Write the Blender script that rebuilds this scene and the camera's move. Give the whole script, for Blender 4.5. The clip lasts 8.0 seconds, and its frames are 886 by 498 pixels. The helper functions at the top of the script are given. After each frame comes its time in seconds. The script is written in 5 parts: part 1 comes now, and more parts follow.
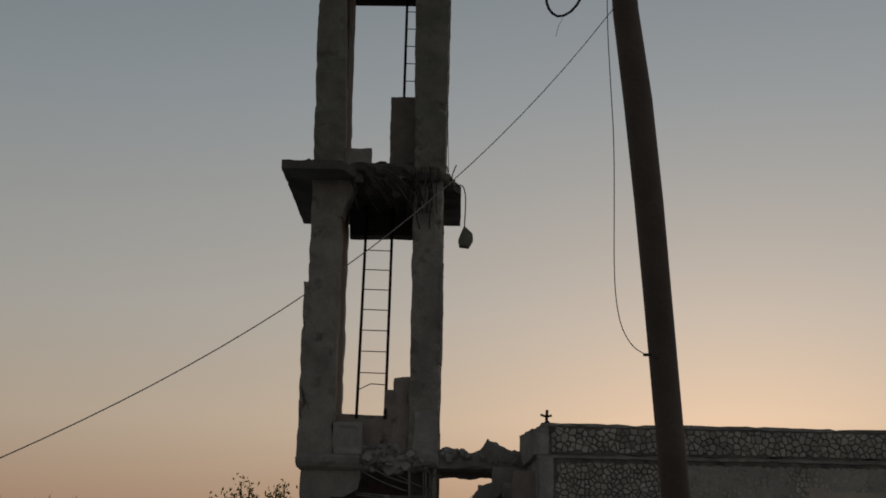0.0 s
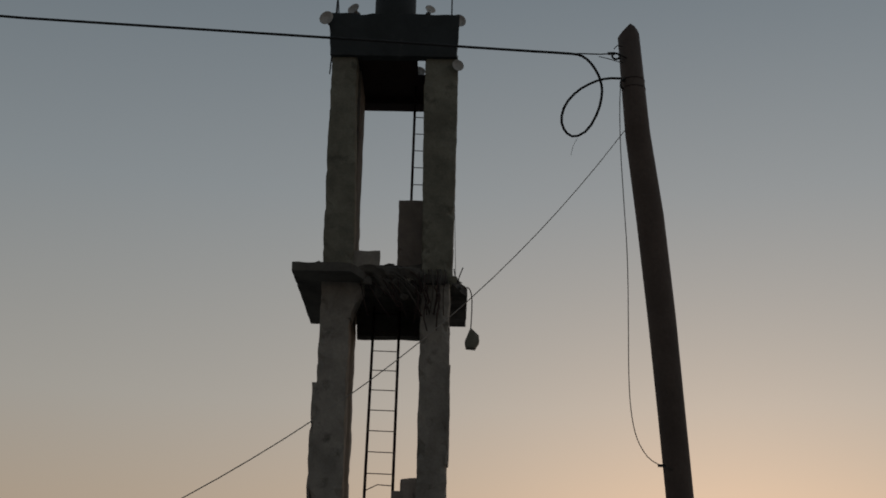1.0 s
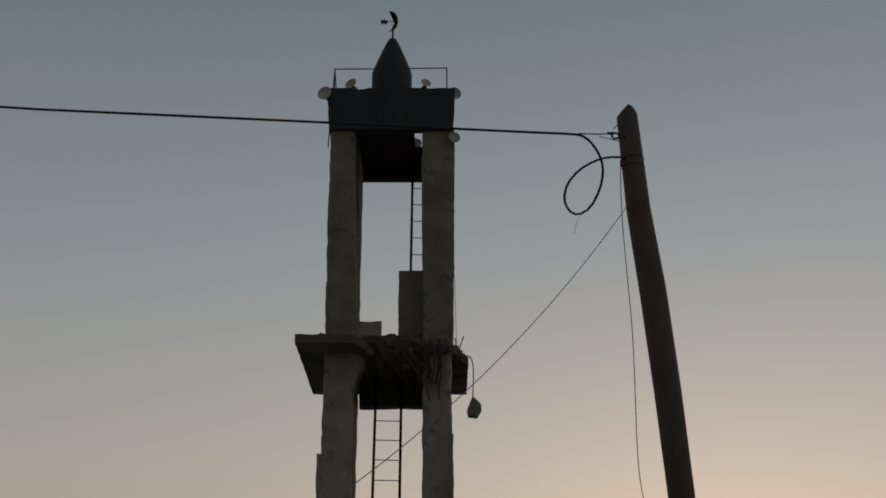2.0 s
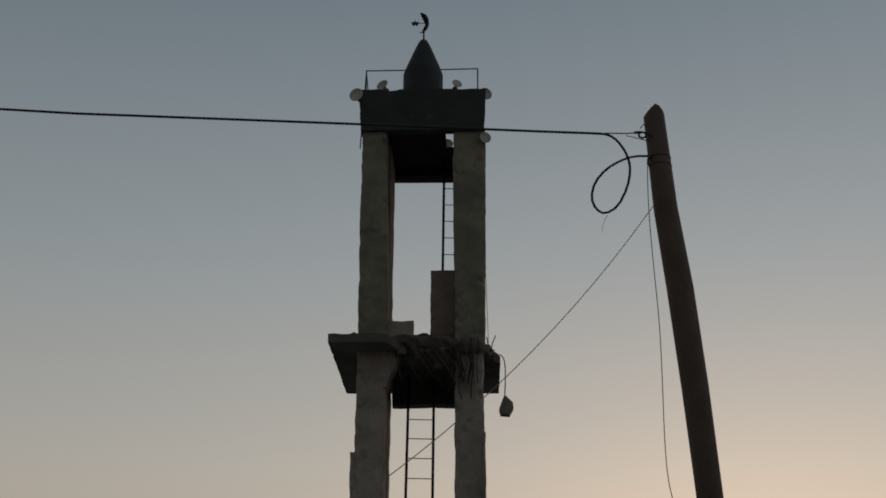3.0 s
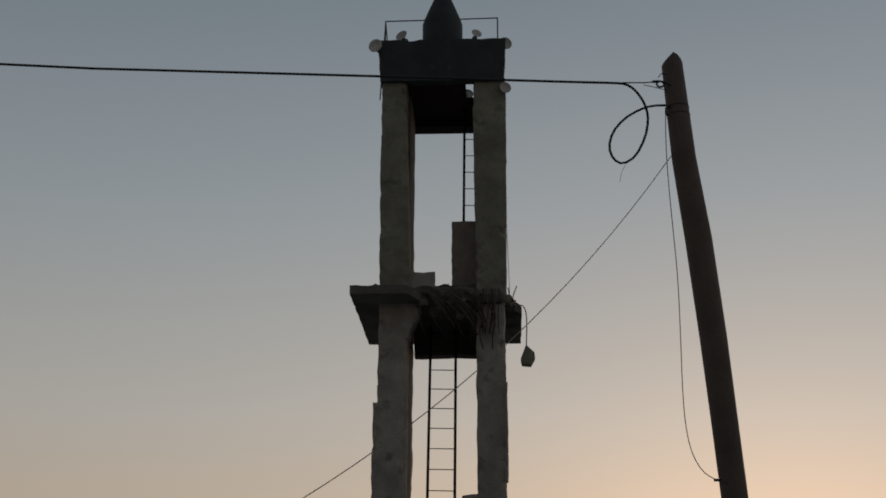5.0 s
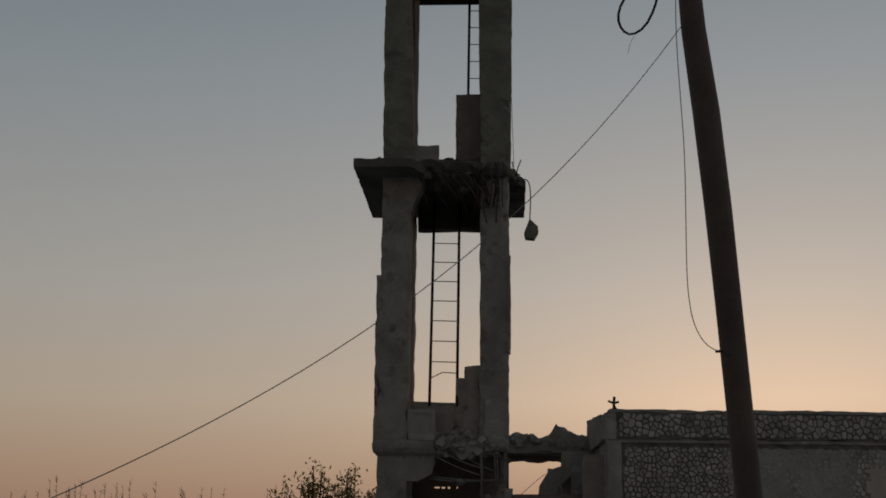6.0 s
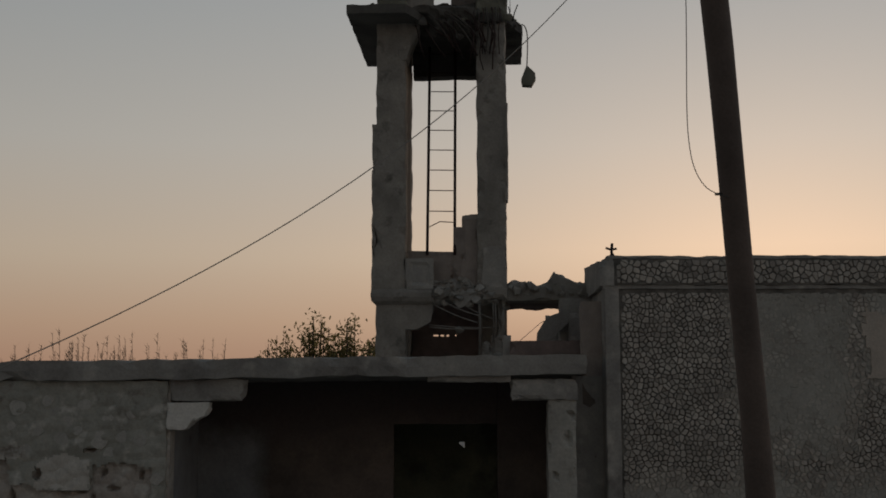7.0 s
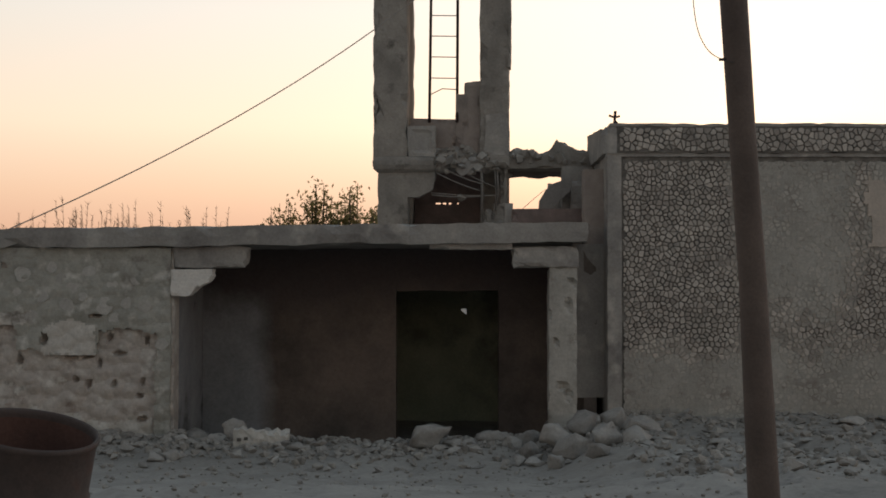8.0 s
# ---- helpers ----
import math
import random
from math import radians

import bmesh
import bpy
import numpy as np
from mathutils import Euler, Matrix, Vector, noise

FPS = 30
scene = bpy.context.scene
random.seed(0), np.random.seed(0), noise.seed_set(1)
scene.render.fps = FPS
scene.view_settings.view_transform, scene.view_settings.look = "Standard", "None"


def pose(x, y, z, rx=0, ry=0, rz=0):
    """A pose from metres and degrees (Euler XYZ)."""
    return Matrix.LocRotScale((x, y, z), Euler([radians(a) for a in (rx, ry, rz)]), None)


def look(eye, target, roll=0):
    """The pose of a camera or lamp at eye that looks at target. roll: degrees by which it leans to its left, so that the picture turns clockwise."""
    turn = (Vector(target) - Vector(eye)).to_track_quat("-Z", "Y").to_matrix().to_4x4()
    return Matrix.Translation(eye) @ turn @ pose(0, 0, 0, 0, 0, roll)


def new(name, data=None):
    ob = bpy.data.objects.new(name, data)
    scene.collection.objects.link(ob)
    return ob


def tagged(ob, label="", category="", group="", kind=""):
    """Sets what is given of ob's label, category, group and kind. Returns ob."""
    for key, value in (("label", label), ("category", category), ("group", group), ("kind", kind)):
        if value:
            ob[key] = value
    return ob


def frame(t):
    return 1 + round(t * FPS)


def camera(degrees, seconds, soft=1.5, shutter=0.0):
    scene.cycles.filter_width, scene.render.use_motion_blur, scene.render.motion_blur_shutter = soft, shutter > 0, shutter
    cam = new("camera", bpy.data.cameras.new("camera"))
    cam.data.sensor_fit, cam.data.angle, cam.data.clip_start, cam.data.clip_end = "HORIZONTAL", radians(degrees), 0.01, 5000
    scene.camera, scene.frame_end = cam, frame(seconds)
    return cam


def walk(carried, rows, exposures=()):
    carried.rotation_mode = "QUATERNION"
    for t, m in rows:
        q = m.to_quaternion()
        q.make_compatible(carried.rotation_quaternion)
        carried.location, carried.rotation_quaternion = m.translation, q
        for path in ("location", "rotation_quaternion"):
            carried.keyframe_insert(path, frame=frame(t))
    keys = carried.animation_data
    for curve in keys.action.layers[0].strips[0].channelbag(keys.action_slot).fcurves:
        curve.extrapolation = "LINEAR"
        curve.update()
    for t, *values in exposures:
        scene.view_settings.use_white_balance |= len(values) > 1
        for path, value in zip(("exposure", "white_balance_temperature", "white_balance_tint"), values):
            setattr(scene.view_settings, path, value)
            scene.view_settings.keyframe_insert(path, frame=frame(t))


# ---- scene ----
cam = camera(38.8, 8.0, soft=1.75)
PATH = [
    (0, (0.414, 0.022, 2.123), (0.481, 1.951, 2.645), 1.0),
    (0.3, (0.43, -0.099, 2.201), (0.461, 1.821, 2.759), 0.2),
    (0.5, (0.434, -0.179, 2.222), (0.484, 1.733, 2.805), 1.6),
    (1, (0.186, -0.356, 2.18), (0.257, 1.53, 2.842), 1.3),
    (1.5, (0.048, -0.495, 2.21), (0.134, 1.367, 2.937), 0.4),
    (1.7, (0.015, -0.572, 2.222), (0.106, 1.28, 2.973), 0.0),
    (2.8, (0.046, -0.819, 2.171), (0.085, 1.033, 2.925), 0.6),
    (3, (0.06, -0.816, 2.152), (0.088, 1.036, 2.905), 0.4),
    (3.5, (0.083, -0.826, 2.173), (0.081, 1.028, 2.923), 0.2),
    (4, (0.078, -0.839, 2.153), (0.061, 1.023, 2.884), 0.6),
    (4.2, (0.05, -0.868, 2.148), (0.037, 0.997, 2.871), 0.6),
    (5.3, (0.136, -0.799, 2.166), (0.126, 1.095, 2.808), 0.3),
    (5.5, (0.119, -0.784, 2.151), (0.108, 1.122, 2.757), 0.5),
    (6, (0.093, -0.81, 2.135), (0.081, 1.129, 2.625), 0.7),
    (6.5, (0.123, -0.689, 2.133), (0.111, 1.272, 2.522), 0.1),
    (7, (0.105, -0.655, 2.107), (0.098, 1.328, 2.367), 0.0),
    (7.5, (0.124, -0.598, 2.097), (0.118, 1.397, 2.238), -0.0),
    (8, (0.134, -0.634, 2.086), (0.121, 1.365, 2.139), 0.1),
]
walk(cam, [(t, look(eye, target, roll)) for t, eye, target, roll in PATH],
     [(0.0, 0.0, 6450, 9.5), (1.0, -0.08, 6450, 9.5), (1.5, -0.03, 6500, 10), (3.5, 0.14, 6450, 8.5), (5.5, 0.09, 6400, 10), (6.0, -0.06, 6400, 10), (6.5, -0.08, 6400, 10), (7.0, 0.12, 6450, 10), (7.5, 0.65, 6500, 10.5), (8.0, 1.34, 6600, 11.5)])

# ---- dusk sky and the low sun behind the buildings ----
SUN_AZ = radians(15)
SUN_EL = radians(2.0)
GLOW_AZ = radians(34)  # middle of the broad evening glow
world = bpy.data.worlds.new("dusk")
scene.world = world
world.use_nodes = True
wn, wl = world.node_tree.nodes, world.node_tree.links
sky = wn.new("ShaderNodeTexSky")
sky.sky_type = "NISHITA"
sky.sun_disc = False
sky.sun_elevation = SUN_EL
sky.sun_rotation = SUN_AZ
sky.air_density, sky.dust_density, sky.ozone_density = 1.0, 3.0, 1.0
# dusty evening haze: a smooth gradient by height, laid over the clear sky
where = wn.new("ShaderNodeTexCoord")
split = wn.new("ShaderNodeSeparateXYZ")
wl.new(where.outputs["Generated"], split.inputs[0])
haze = wn.new("ShaderNodeValToRGB")
wl.new(split.outputs["Z"], haze.inputs["Fac"])
HAZE = [(0.0, (0.36, 0.20, 0.142)), (0.035, (0.41, 0.245, 0.165)), (0.07, (0.45, 0.303, 0.208)), (0.12, (0.47, 0.375, 0.285)), (0.21, (0.41, 0.388, 0.352)),
        (0.37, (0.277, 0.308, 0.326)), (0.55, (0.16, 0.20, 0.233)), (1.0, (0.13, 0.15, 0.165))]
haze.color_ramp.elements[0].position, haze.color_ramp.elements[1].position = 0.0, 1.0
for at, colour in HAZE[1:-1]:
    haze.color_ramp.elements.new(at)
for spot, (at, colour) in zip(haze.color_ramp.elements, HAZE):
    spot.position, spot.color = at, (*colour, 1)
thin = wn.new("ShaderNodeHueSaturation")
thin.inputs["Saturation"].default_value = 0.72
wl.new(sky.outputs[0], thin.inputs["Color"])
# the haze veils the clear glow near the ground
veil = wn.new("ShaderNodeMapRange")
veil.inputs["From Min"].default_value, veil.inputs["From Max"].default_value = 0.045, 0.13
veil.inputs["To Min"].default_value, veil.inputs["To Max"].default_value = 0.03, 0.125
wl.new(split.outputs["Z"], veil.inputs["Value"])
wl.new(veil.outputs["Result"], thin.inputs["Value"])
both = wn.new("ShaderNodeMix")
both.data_type, both.blend_type = "RGBA", "ADD"
both.inputs["Factor"].default_value = 1.0
lift = wn.new("ShaderNodeHueSaturation")
wl.new(haze.outputs["Color"], lift.inputs["Color"])
wl.new(lift.outputs["Color"], both.inputs["A"])
wl.new(thin.outputs["Color"], both.inputs["B"])
# the sky away from the sunset is dimmer
away = wn.new("ShaderNodeVectorMath")
away.operation = "DOT_PRODUCT"
away.inputs[1].default_value = (math.sin(GLOW_AZ), math.cos(GLOW_AZ), 0)
wl.new(where.outputs["Generated"], away.inputs[0])
dim = wn.new("ShaderNodeMapRange")
dim.inputs["From Min"].default_value, dim.inputs["From Max"].default_value = -0.9, 1.0
dim.inputs["To Min"].default_value, dim.inputs["To Max"].default_value = 1.9, 6.0
wl.new(away.outputs["Value"], dim.inputs["Value"])
wl.new(dim.outputs["Result"], lift.inputs["Value"])
wn["Background"].inputs["Strength"].default_value = 0.15
wl.new(both.outputs["Result"], wn["Background"].inputs["Color"])
sun = new("sun", bpy.data.lights.new("sun", "SUN"))
sun.data.energy, sun.data.angle, sun.data.color = 0.15, radians(8), (1.0, 0.62, 0.36)
sun.matrix_world = look((20 * math.sin(SUN_AZ), 20 * math.cos(SUN_AZ), 20 * math.tan(SUN_EL)), (0, 0, 0))


# ---- materials ----
def surface(name, light, dark, size=1.5, grain=30.0, rough=0.9, bump=0.3, stain=None, stain_size=0.6, stain_at=0.55, vary=0.25, metal=0.0, island=False, darken=None, blotch=None):
    """Two tones by a broad noise, fine grain, an optional stain, and a tone of its own for each piece."""
    m = bpy.data.materials.new(name)
    m.use_nodes = True
    n, l = m.node_tree.nodes, m.node_tree.links
    b = n["Principled BSDF"]
    b.inputs["Roughness"].default_value = rough
    b.inputs["Metallic"].default_value = metal
    geo = n.new("ShaderNodeNewGeometry")

    def noise_at(scale, detail=5, rough_=0.6):
        t = n.new("ShaderNodeTexNoise")
        t.inputs["Scale"].default_value, t.inputs["Detail"].default_value = scale, detail
        t.inputs["Roughness"].default_value = rough_
        l.new(geo.outputs["Position"], t.inputs["Vector"])
        return t.outputs["Fac"]

    def ramp(sock, a, c):
        r = n.new("ShaderNodeMapRange")
        r.inputs["From Min"].default_value, r.inputs["From Max"].default_value = a, c
        l.new(sock, r.inputs["Value"])
        return r.outputs["Result"]

    def mix(fac, a, c, kind="MIX"):
        x = n.new("ShaderNodeMix")
        x.data_type, x.blend_type = "RGBA", kind
        for s, v in ((x.inputs["Factor"], fac), (x.inputs["A"], a), (x.inputs["B"], c)):
            if isinstance(v, (int, float)):
                s.default_value = v
            elif isinstance(v, tuple):
                s.default_value = (*v, 1)
            else:
                l.new(v, s)
        return x.outputs["Result"]

    fine = noise_at(grain, 6, 0.7)
    col = mix(ramp(noise_at(size), 0.36, 0.66), light, dark)
    if stain:
        col = mix(ramp(noise_at(stain_size, 8, 0.65), stain_at, stain_at + 0.12), col, stain)
    if blotch:
        col = mix(ramp(noise_at(blotch[1], 3, 0.5), blotch[2], blotch[2] + 0.14), col, blotch[0])
    # a second colour from x0 to x1 onwards, then darker towards the top
    if darken:
        colour, x0, x1 = darken
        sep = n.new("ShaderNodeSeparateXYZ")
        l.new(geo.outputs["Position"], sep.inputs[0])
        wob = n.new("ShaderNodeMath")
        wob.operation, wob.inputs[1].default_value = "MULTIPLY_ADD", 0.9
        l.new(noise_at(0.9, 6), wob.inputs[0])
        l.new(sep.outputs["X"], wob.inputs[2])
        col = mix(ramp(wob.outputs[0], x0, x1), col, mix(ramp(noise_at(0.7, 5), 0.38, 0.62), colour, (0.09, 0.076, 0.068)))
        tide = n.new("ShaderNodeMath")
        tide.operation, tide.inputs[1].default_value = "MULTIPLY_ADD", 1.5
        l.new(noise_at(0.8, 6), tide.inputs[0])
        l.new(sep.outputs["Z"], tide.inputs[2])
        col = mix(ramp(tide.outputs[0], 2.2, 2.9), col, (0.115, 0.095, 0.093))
    g = n.new("ShaderNodeMapRange")
    g.inputs["From Min"].default_value, g.inputs["From Max"].default_value = 0.3, 0.7
    g.inputs["To Min"].default_value, g.inputs["To Max"].default_value = 0.83, 1.11
    l.new(fine, g.inputs["Value"])
    hsv = n.new("ShaderNodeHueSaturation")
    l.new(col, hsv.inputs["Color"])
    info = n.new("ShaderNodeObjectInfo")
    v = n.new("ShaderNodeMapRange")
    v.inputs["To Min"].default_value, v.inputs["To Max"].default_value = 1 - vary, 1 + vary
    l.new(geo.outputs["Random Per Island"] if island else info.outputs["Random"], v.inputs["Value"])
    mul = n.new("ShaderNodeMath")
    mul.operation = "MULTIPLY"
    l.new(g.outputs["Result"], mul.inputs[0])
    l.new(v.outputs["Result"], mul.inputs[1])
    l.new(mul.outputs[0], hsv.inputs["Value"])
    l.new(hsv.outputs["Color"], b.inputs["Base Color"])
    bp = n.new("ShaderNodeBump")
    bp.inputs["Strength"].default_value, bp.inputs["Distance"].default_value = bump, 0.02
    l.new(fine, bp.inputs["Height"])
    l.new(bp.outputs["Normal"], b.inputs["Normal"])
    return m


CONCRETE = surface("grey_concrete", (0.43, 0.41, 0.38), (0.29, 0.275, 0.26), 1.2, 26, stain=(0.2, 0.185, 0.175), stain_at=0.6, vary=0.06, blotch=((0.52, 0.49, 0.45), 2.6, 0.56))
TOWER = surface("weathered_tower_concrete", (0.41, 0.378, 0.338), (0.26, 0.242, 0.218), 1.8, 24, stain=(0.13, 0.122, 0.108), stain_size=2.2, stain_at=0.57, vary=0.05)
# darker, greener copy of TOWER for the upper storey
UPPER_TOWER = surface("dark_olive_tower_concrete", (0.29, 0.28, 0.225), (0.18, 0.173, 0.138), 1.8, 24, stain=(0.11, 0.105, 0.085), stain_size=2.2, stain_at=0.57, vary=0.05)
DARK_PAINT = surface("dark_green_paint", (0.04, 0.049, 0.053), (0.024, 0.03, 0.033), 2.0, 30, rough=0.7, bump=0.15, stain=(0.11, 0.11, 0.105), stain_size=1.3, stain_at=0.62, vary=0.05)
PLASTER = surface("pale_plaster", (0.66, 0.63, 0.58), (0.48, 0.46, 0.42), 2.2, 30, stain=(0.25, 0.23, 0.21), stain_at=0.62, vary=0.12)
FRESH_BREAK = surface("fresh_white_plaster", (0.86, 0.83, 0.78), (0.74, 0.71, 0.66), 3.0, 30, vary=0.03)
LEFT_WALL = surface("old_wall_render", (0.46, 0.45, 0.405), (0.36, 0.352, 0.312), 1.6, 22, bump=0.5, stain=(0.23, 0.205, 0.185), stain_size=1.5, stain_at=0.58, vary=0.05, blotch=((0.64, 0.62, 0.57), 4.4, 0.56))
SMEARED_STONE = surface("smeared_stone", (0.52, 0.495, 0.45), (0.40, 0.38, 0.345), 1.2, 26, bump=0.3, stain=(0.33, 0.285, 0.255), stain_size=0.9, stain_at=0.56, vary=0.08, island=True)
LEFT_STONE = surface("whitewashed_field_stone", (0.53, 0.515, 0.48), (0.43, 0.41, 0.38), 3.0, 28, bump=0.45, stain=(0.2, 0.175, 0.155), stain_size=2.0, stain_at=0.62, vary=0.1)
MUD = surface("exposed_mud_masonry", (0.60, 0.55, 0.5), (0.47, 0.42, 0.38), 2.2, 20, bump=0.55, stain=(0.36, 0.3, 0.265), stain_size=3.8, stain_at=0.56, vary=0.05, blotch=((0.66, 0.625, 0.575), 4.0, 0.53))
MORTAR = surface("dark_mortar", (0.27, 0.252, 0.228), (0.13, 0.122, 0.112), 4.5, 40, bump=0.4, vary=0.05)
STONE = surface("cladding_stone", (0.555, 0.51, 0.46), (0.415, 0.378, 0.342), 2.5, 35, bump=0.35, stain=(0.25, 0.23, 0.21), stain_size=0.9, stain_at=0.63, vary=0.25)
STONE_REST = surface("cladding_stone_far", (0.555, 0.51, 0.46), (0.415, 0.378, 0.342), 2.5, 35, bump=0.35, stain=(0.25, 0.23, 0.21), stain_size=0.9, stain_at=0.63, vary=0.25, island=True)
SMEAR = surface("smeared_cement", (0.51, 0.492, 0.45), (0.38, 0.362, 0.328), 1.6, 26, bump=0.35, stain=(0.31, 0.275, 0.245), stain_size=3.2, stain_at=0.57, vary=0.05)
DARK_PLASTER = surface("dark_plaster", (0.22, 0.185, 0.16), (0.11, 0.094, 0.084), 0.9, 20, stain=(0.07, 0.06, 0.055), stain_size=0.5, stain_at=0.52, vary=0.03)
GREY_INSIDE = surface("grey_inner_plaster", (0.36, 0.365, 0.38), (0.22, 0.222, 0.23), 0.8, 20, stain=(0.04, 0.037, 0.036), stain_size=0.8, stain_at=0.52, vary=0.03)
DARKENED_WALL = surface("darkened_plaster", (0.31, 0.315, 0.328), (0.2, 0.205, 0.212), 0.8, 20, vary=0.0, darken=((0.21, 0.165, 0.14), -2.75, -2.3))
DIRT = surface("dusty_ground", (0.39, 0.367, 0.337), (0.285, 0.267, 0.244), 0.7, 14, bump=0.6, stain=(0.19, 0.18, 0.17), stain_size=2.5, stain_at=0.58, vary=0.0)
RUBBLE = surface("concrete_rubble", (0.41, 0.39, 0.362), (0.29, 0.272, 0.252), 3.0, 26, bump=0.5, stain=(0.2, 0.18, 0.165), stain_size=3.0, stain_at=0.6, vary=0.25)
DUST = surface("dusty_gravel", (0.385, 0.362, 0.332), (0.285, 0.266, 0.242), 2.0, 20, bump=0.5, vary=0.14, island=True)
WOOD = surface("weathered_pole_timber", (0.138, 0.103, 0.087), (0.09, 0.067, 0.057), 2.0, 40, rough=0.75, bump=0.3, vary=0.0)
RED_RUST = surface("red_brown_rust", (0.15, 0.08, 0.063), (0.09, 0.05, 0.042), 3.0, 40, rough=0.85, bump=0.3, vary=0.03)
DRUM_RUST = surface("rusted_drum_steel", (0.1, 0.072, 0.064), (0.062, 0.047, 0.043), 3.0, 40, rough=0.75, bump=0.3, stain=(0.1, 0.045, 0.032), stain_size=2.4, stain_at=0.55, vary=0.03)
RUST = surface("rusty_steel", (0.062, 0.034, 0.03), (0.036, 0.024, 0.023), 3.0, 40, rough=0.7, bump=0.3, stain=(0.036, 0.027, 0.026), stain_size=2.0, vary=0.05, metal=0.2)
DARK_STEEL = surface("dark_steel", (0.06, 0.055, 0.052), (0.035, 0.032, 0.03), 6.0, 50, rough=0.55, bump=0.1, metal=0.5, vary=0.1)
CABLE = surface("black_cable", (0.018, 0.018, 0.019), (0.012, 0.012, 0.013), 6.0, 60, rough=0.6, bump=0.05, vary=0.0)
THIN_WIRE = surface("grey_wire", (0.09, 0.085, 0.08), (0.065, 0.062, 0.06), 6.0, 60, rough=0.5, bump=0.05, vary=0.0)
ZINC_WIRE = surface("dull_zinc_wire", (0.3, 0.285, 0.262), (0.23, 0.218, 0.2), 6.0, 60, rough=0.6, bump=0.05, vary=0.0)
HORN = surface("off_white_horn", (0.62, 0.60, 0.57), (0.45, 0.43, 0.41), 5.0, 30, rough=0.45, bump=0.05, vary=0.1)
WHITEWASH = surface("old_whitewash", (0.66, 0.63, 0.58), (0.53, 0.50, 0.455), 2.0, 26, bump=0.4, stain=(0.24, 0.215, 0.19), stain_size=1.4, stain_at=0.58, vary=0.05)
BRICK = surface("broken_block", (0.42, 0.36, 0.32), (0.31, 0.265, 0.24), 3.0, 24, bump=0.4, vary=0.1)
# darker copy of BRICK, with the shade of recessed parts in its colour
DARK_BRICK = surface("shaded_block", (0.26, 0.2, 0.182), (0.175, 0.138, 0.127), 3.0, 24, bump=0.4, vary=0.15)
# dark red soffit tone; the shade under the roof is in this colour
SOFFIT = surface("shaded_red_soffit", (0.05, 0.026, 0.024), (0.03, 0.017, 0.017), 2.0, 26, bump=0.2, vary=0.05)
DUSTY_BAR = surface("dust_coated_bar", (0.34, 0.32, 0.29), (0.22, 0.2, 0.185), 6.0, 40, bump=0.2, vary=0.15)
OLD_BAR = surface("dull_bar", (0.15, 0.135, 0.12), (0.09, 0.08, 0.072), 6.0, 40, bump=0.2, vary=0.15)
GREEN_DIM = surface("green_dulled_plaster", (0.52, 0.55, 0.42), (0.36, 0.39, 0.29), 0.9, 18, stain=(0.27, 0.28, 0.22), stain_size=0.7, stain_at=0.52, vary=0.03)
# near-black concrete; the shade under the balcony and inside the shaft is its colour
SHADED_CONCRETE = surface("shaded_concrete", (0.16, 0.15, 0.135), (0.09, 0.085, 0.078), 1.6, 24, stain=(0.05, 0.046, 0.043), stain_size=1.2, stain_at=0.55, vary=0.05)
BARK = surface("bark", (0.10, 0.08, 0.06), (0.06, 0.048, 0.038), 8.0, 40, vary=0.1)
LEAF = surface("olive_leaf", (0.12, 0.125, 0.06), (0.08, 0.085, 0.045), 3.0, 20, rough=0.6, bump=0.0, vary=0.3)
DRY = surface("dry_twig", (0.30, 0.23, 0.18), (0.20, 0.155, 0.125), 3.0, 20, bump=0.0, vary=0.2)


def let_light_through(m, share, colour):
    """Thin leaves and stalks pass part of the light."""
    n, l = m.node_tree.nodes, m.node_tree.links
    t, x = n.new("ShaderNodeBsdfTranslucent"), n.new("ShaderNodeMixShader")
    t.inputs["Color"].default_value = (*colour, 1)
    x.inputs[0].default_value = share
    l.new(n["Principled BSDF"].outputs[0], x.inputs[1])
    l.new(t.outputs[0], x.inputs[2])
    l.new(x.outputs[0], n["Material Output"].inputs["Surface"])


let_light_through(LEAF, 0.7, (0.36, 0.29, 0.12))
let_light_through(DRY, 0.65, (0.5, 0.36, 0.26))


# ---- mesh helpers ----
def mesh_object(name, verts, faces, material, parent=None, label=""):
    me = bpy.data.meshes.new(name)
    me.from_pydata([tuple(v) for v in verts], [], faces)
    me.materials.append(material)
    me.update()
    ob = new(name, me)
    if parent:
        ob.parent = parent
    if label:
        ob["label"] = label
    return ob


def part(name, bm, material, parent=None, label=""):
    """One mesh object from a bmesh, under a thing or a part."""
    me = bpy.data.meshes.new(name)
    bmesh.ops.recalc_face_normals(bm, faces=bm.faces)
    bm.to_mesh(me)
    bm.free()
    me.materials.append(material)
    ob = new(name, me)
    if parent:
        ob.parent = parent
    if label:
        ob["label"] = label
    return ob


def thing(name, label, category, kind="", group=""):
    return tagged(new(name), label, category, group, kind)


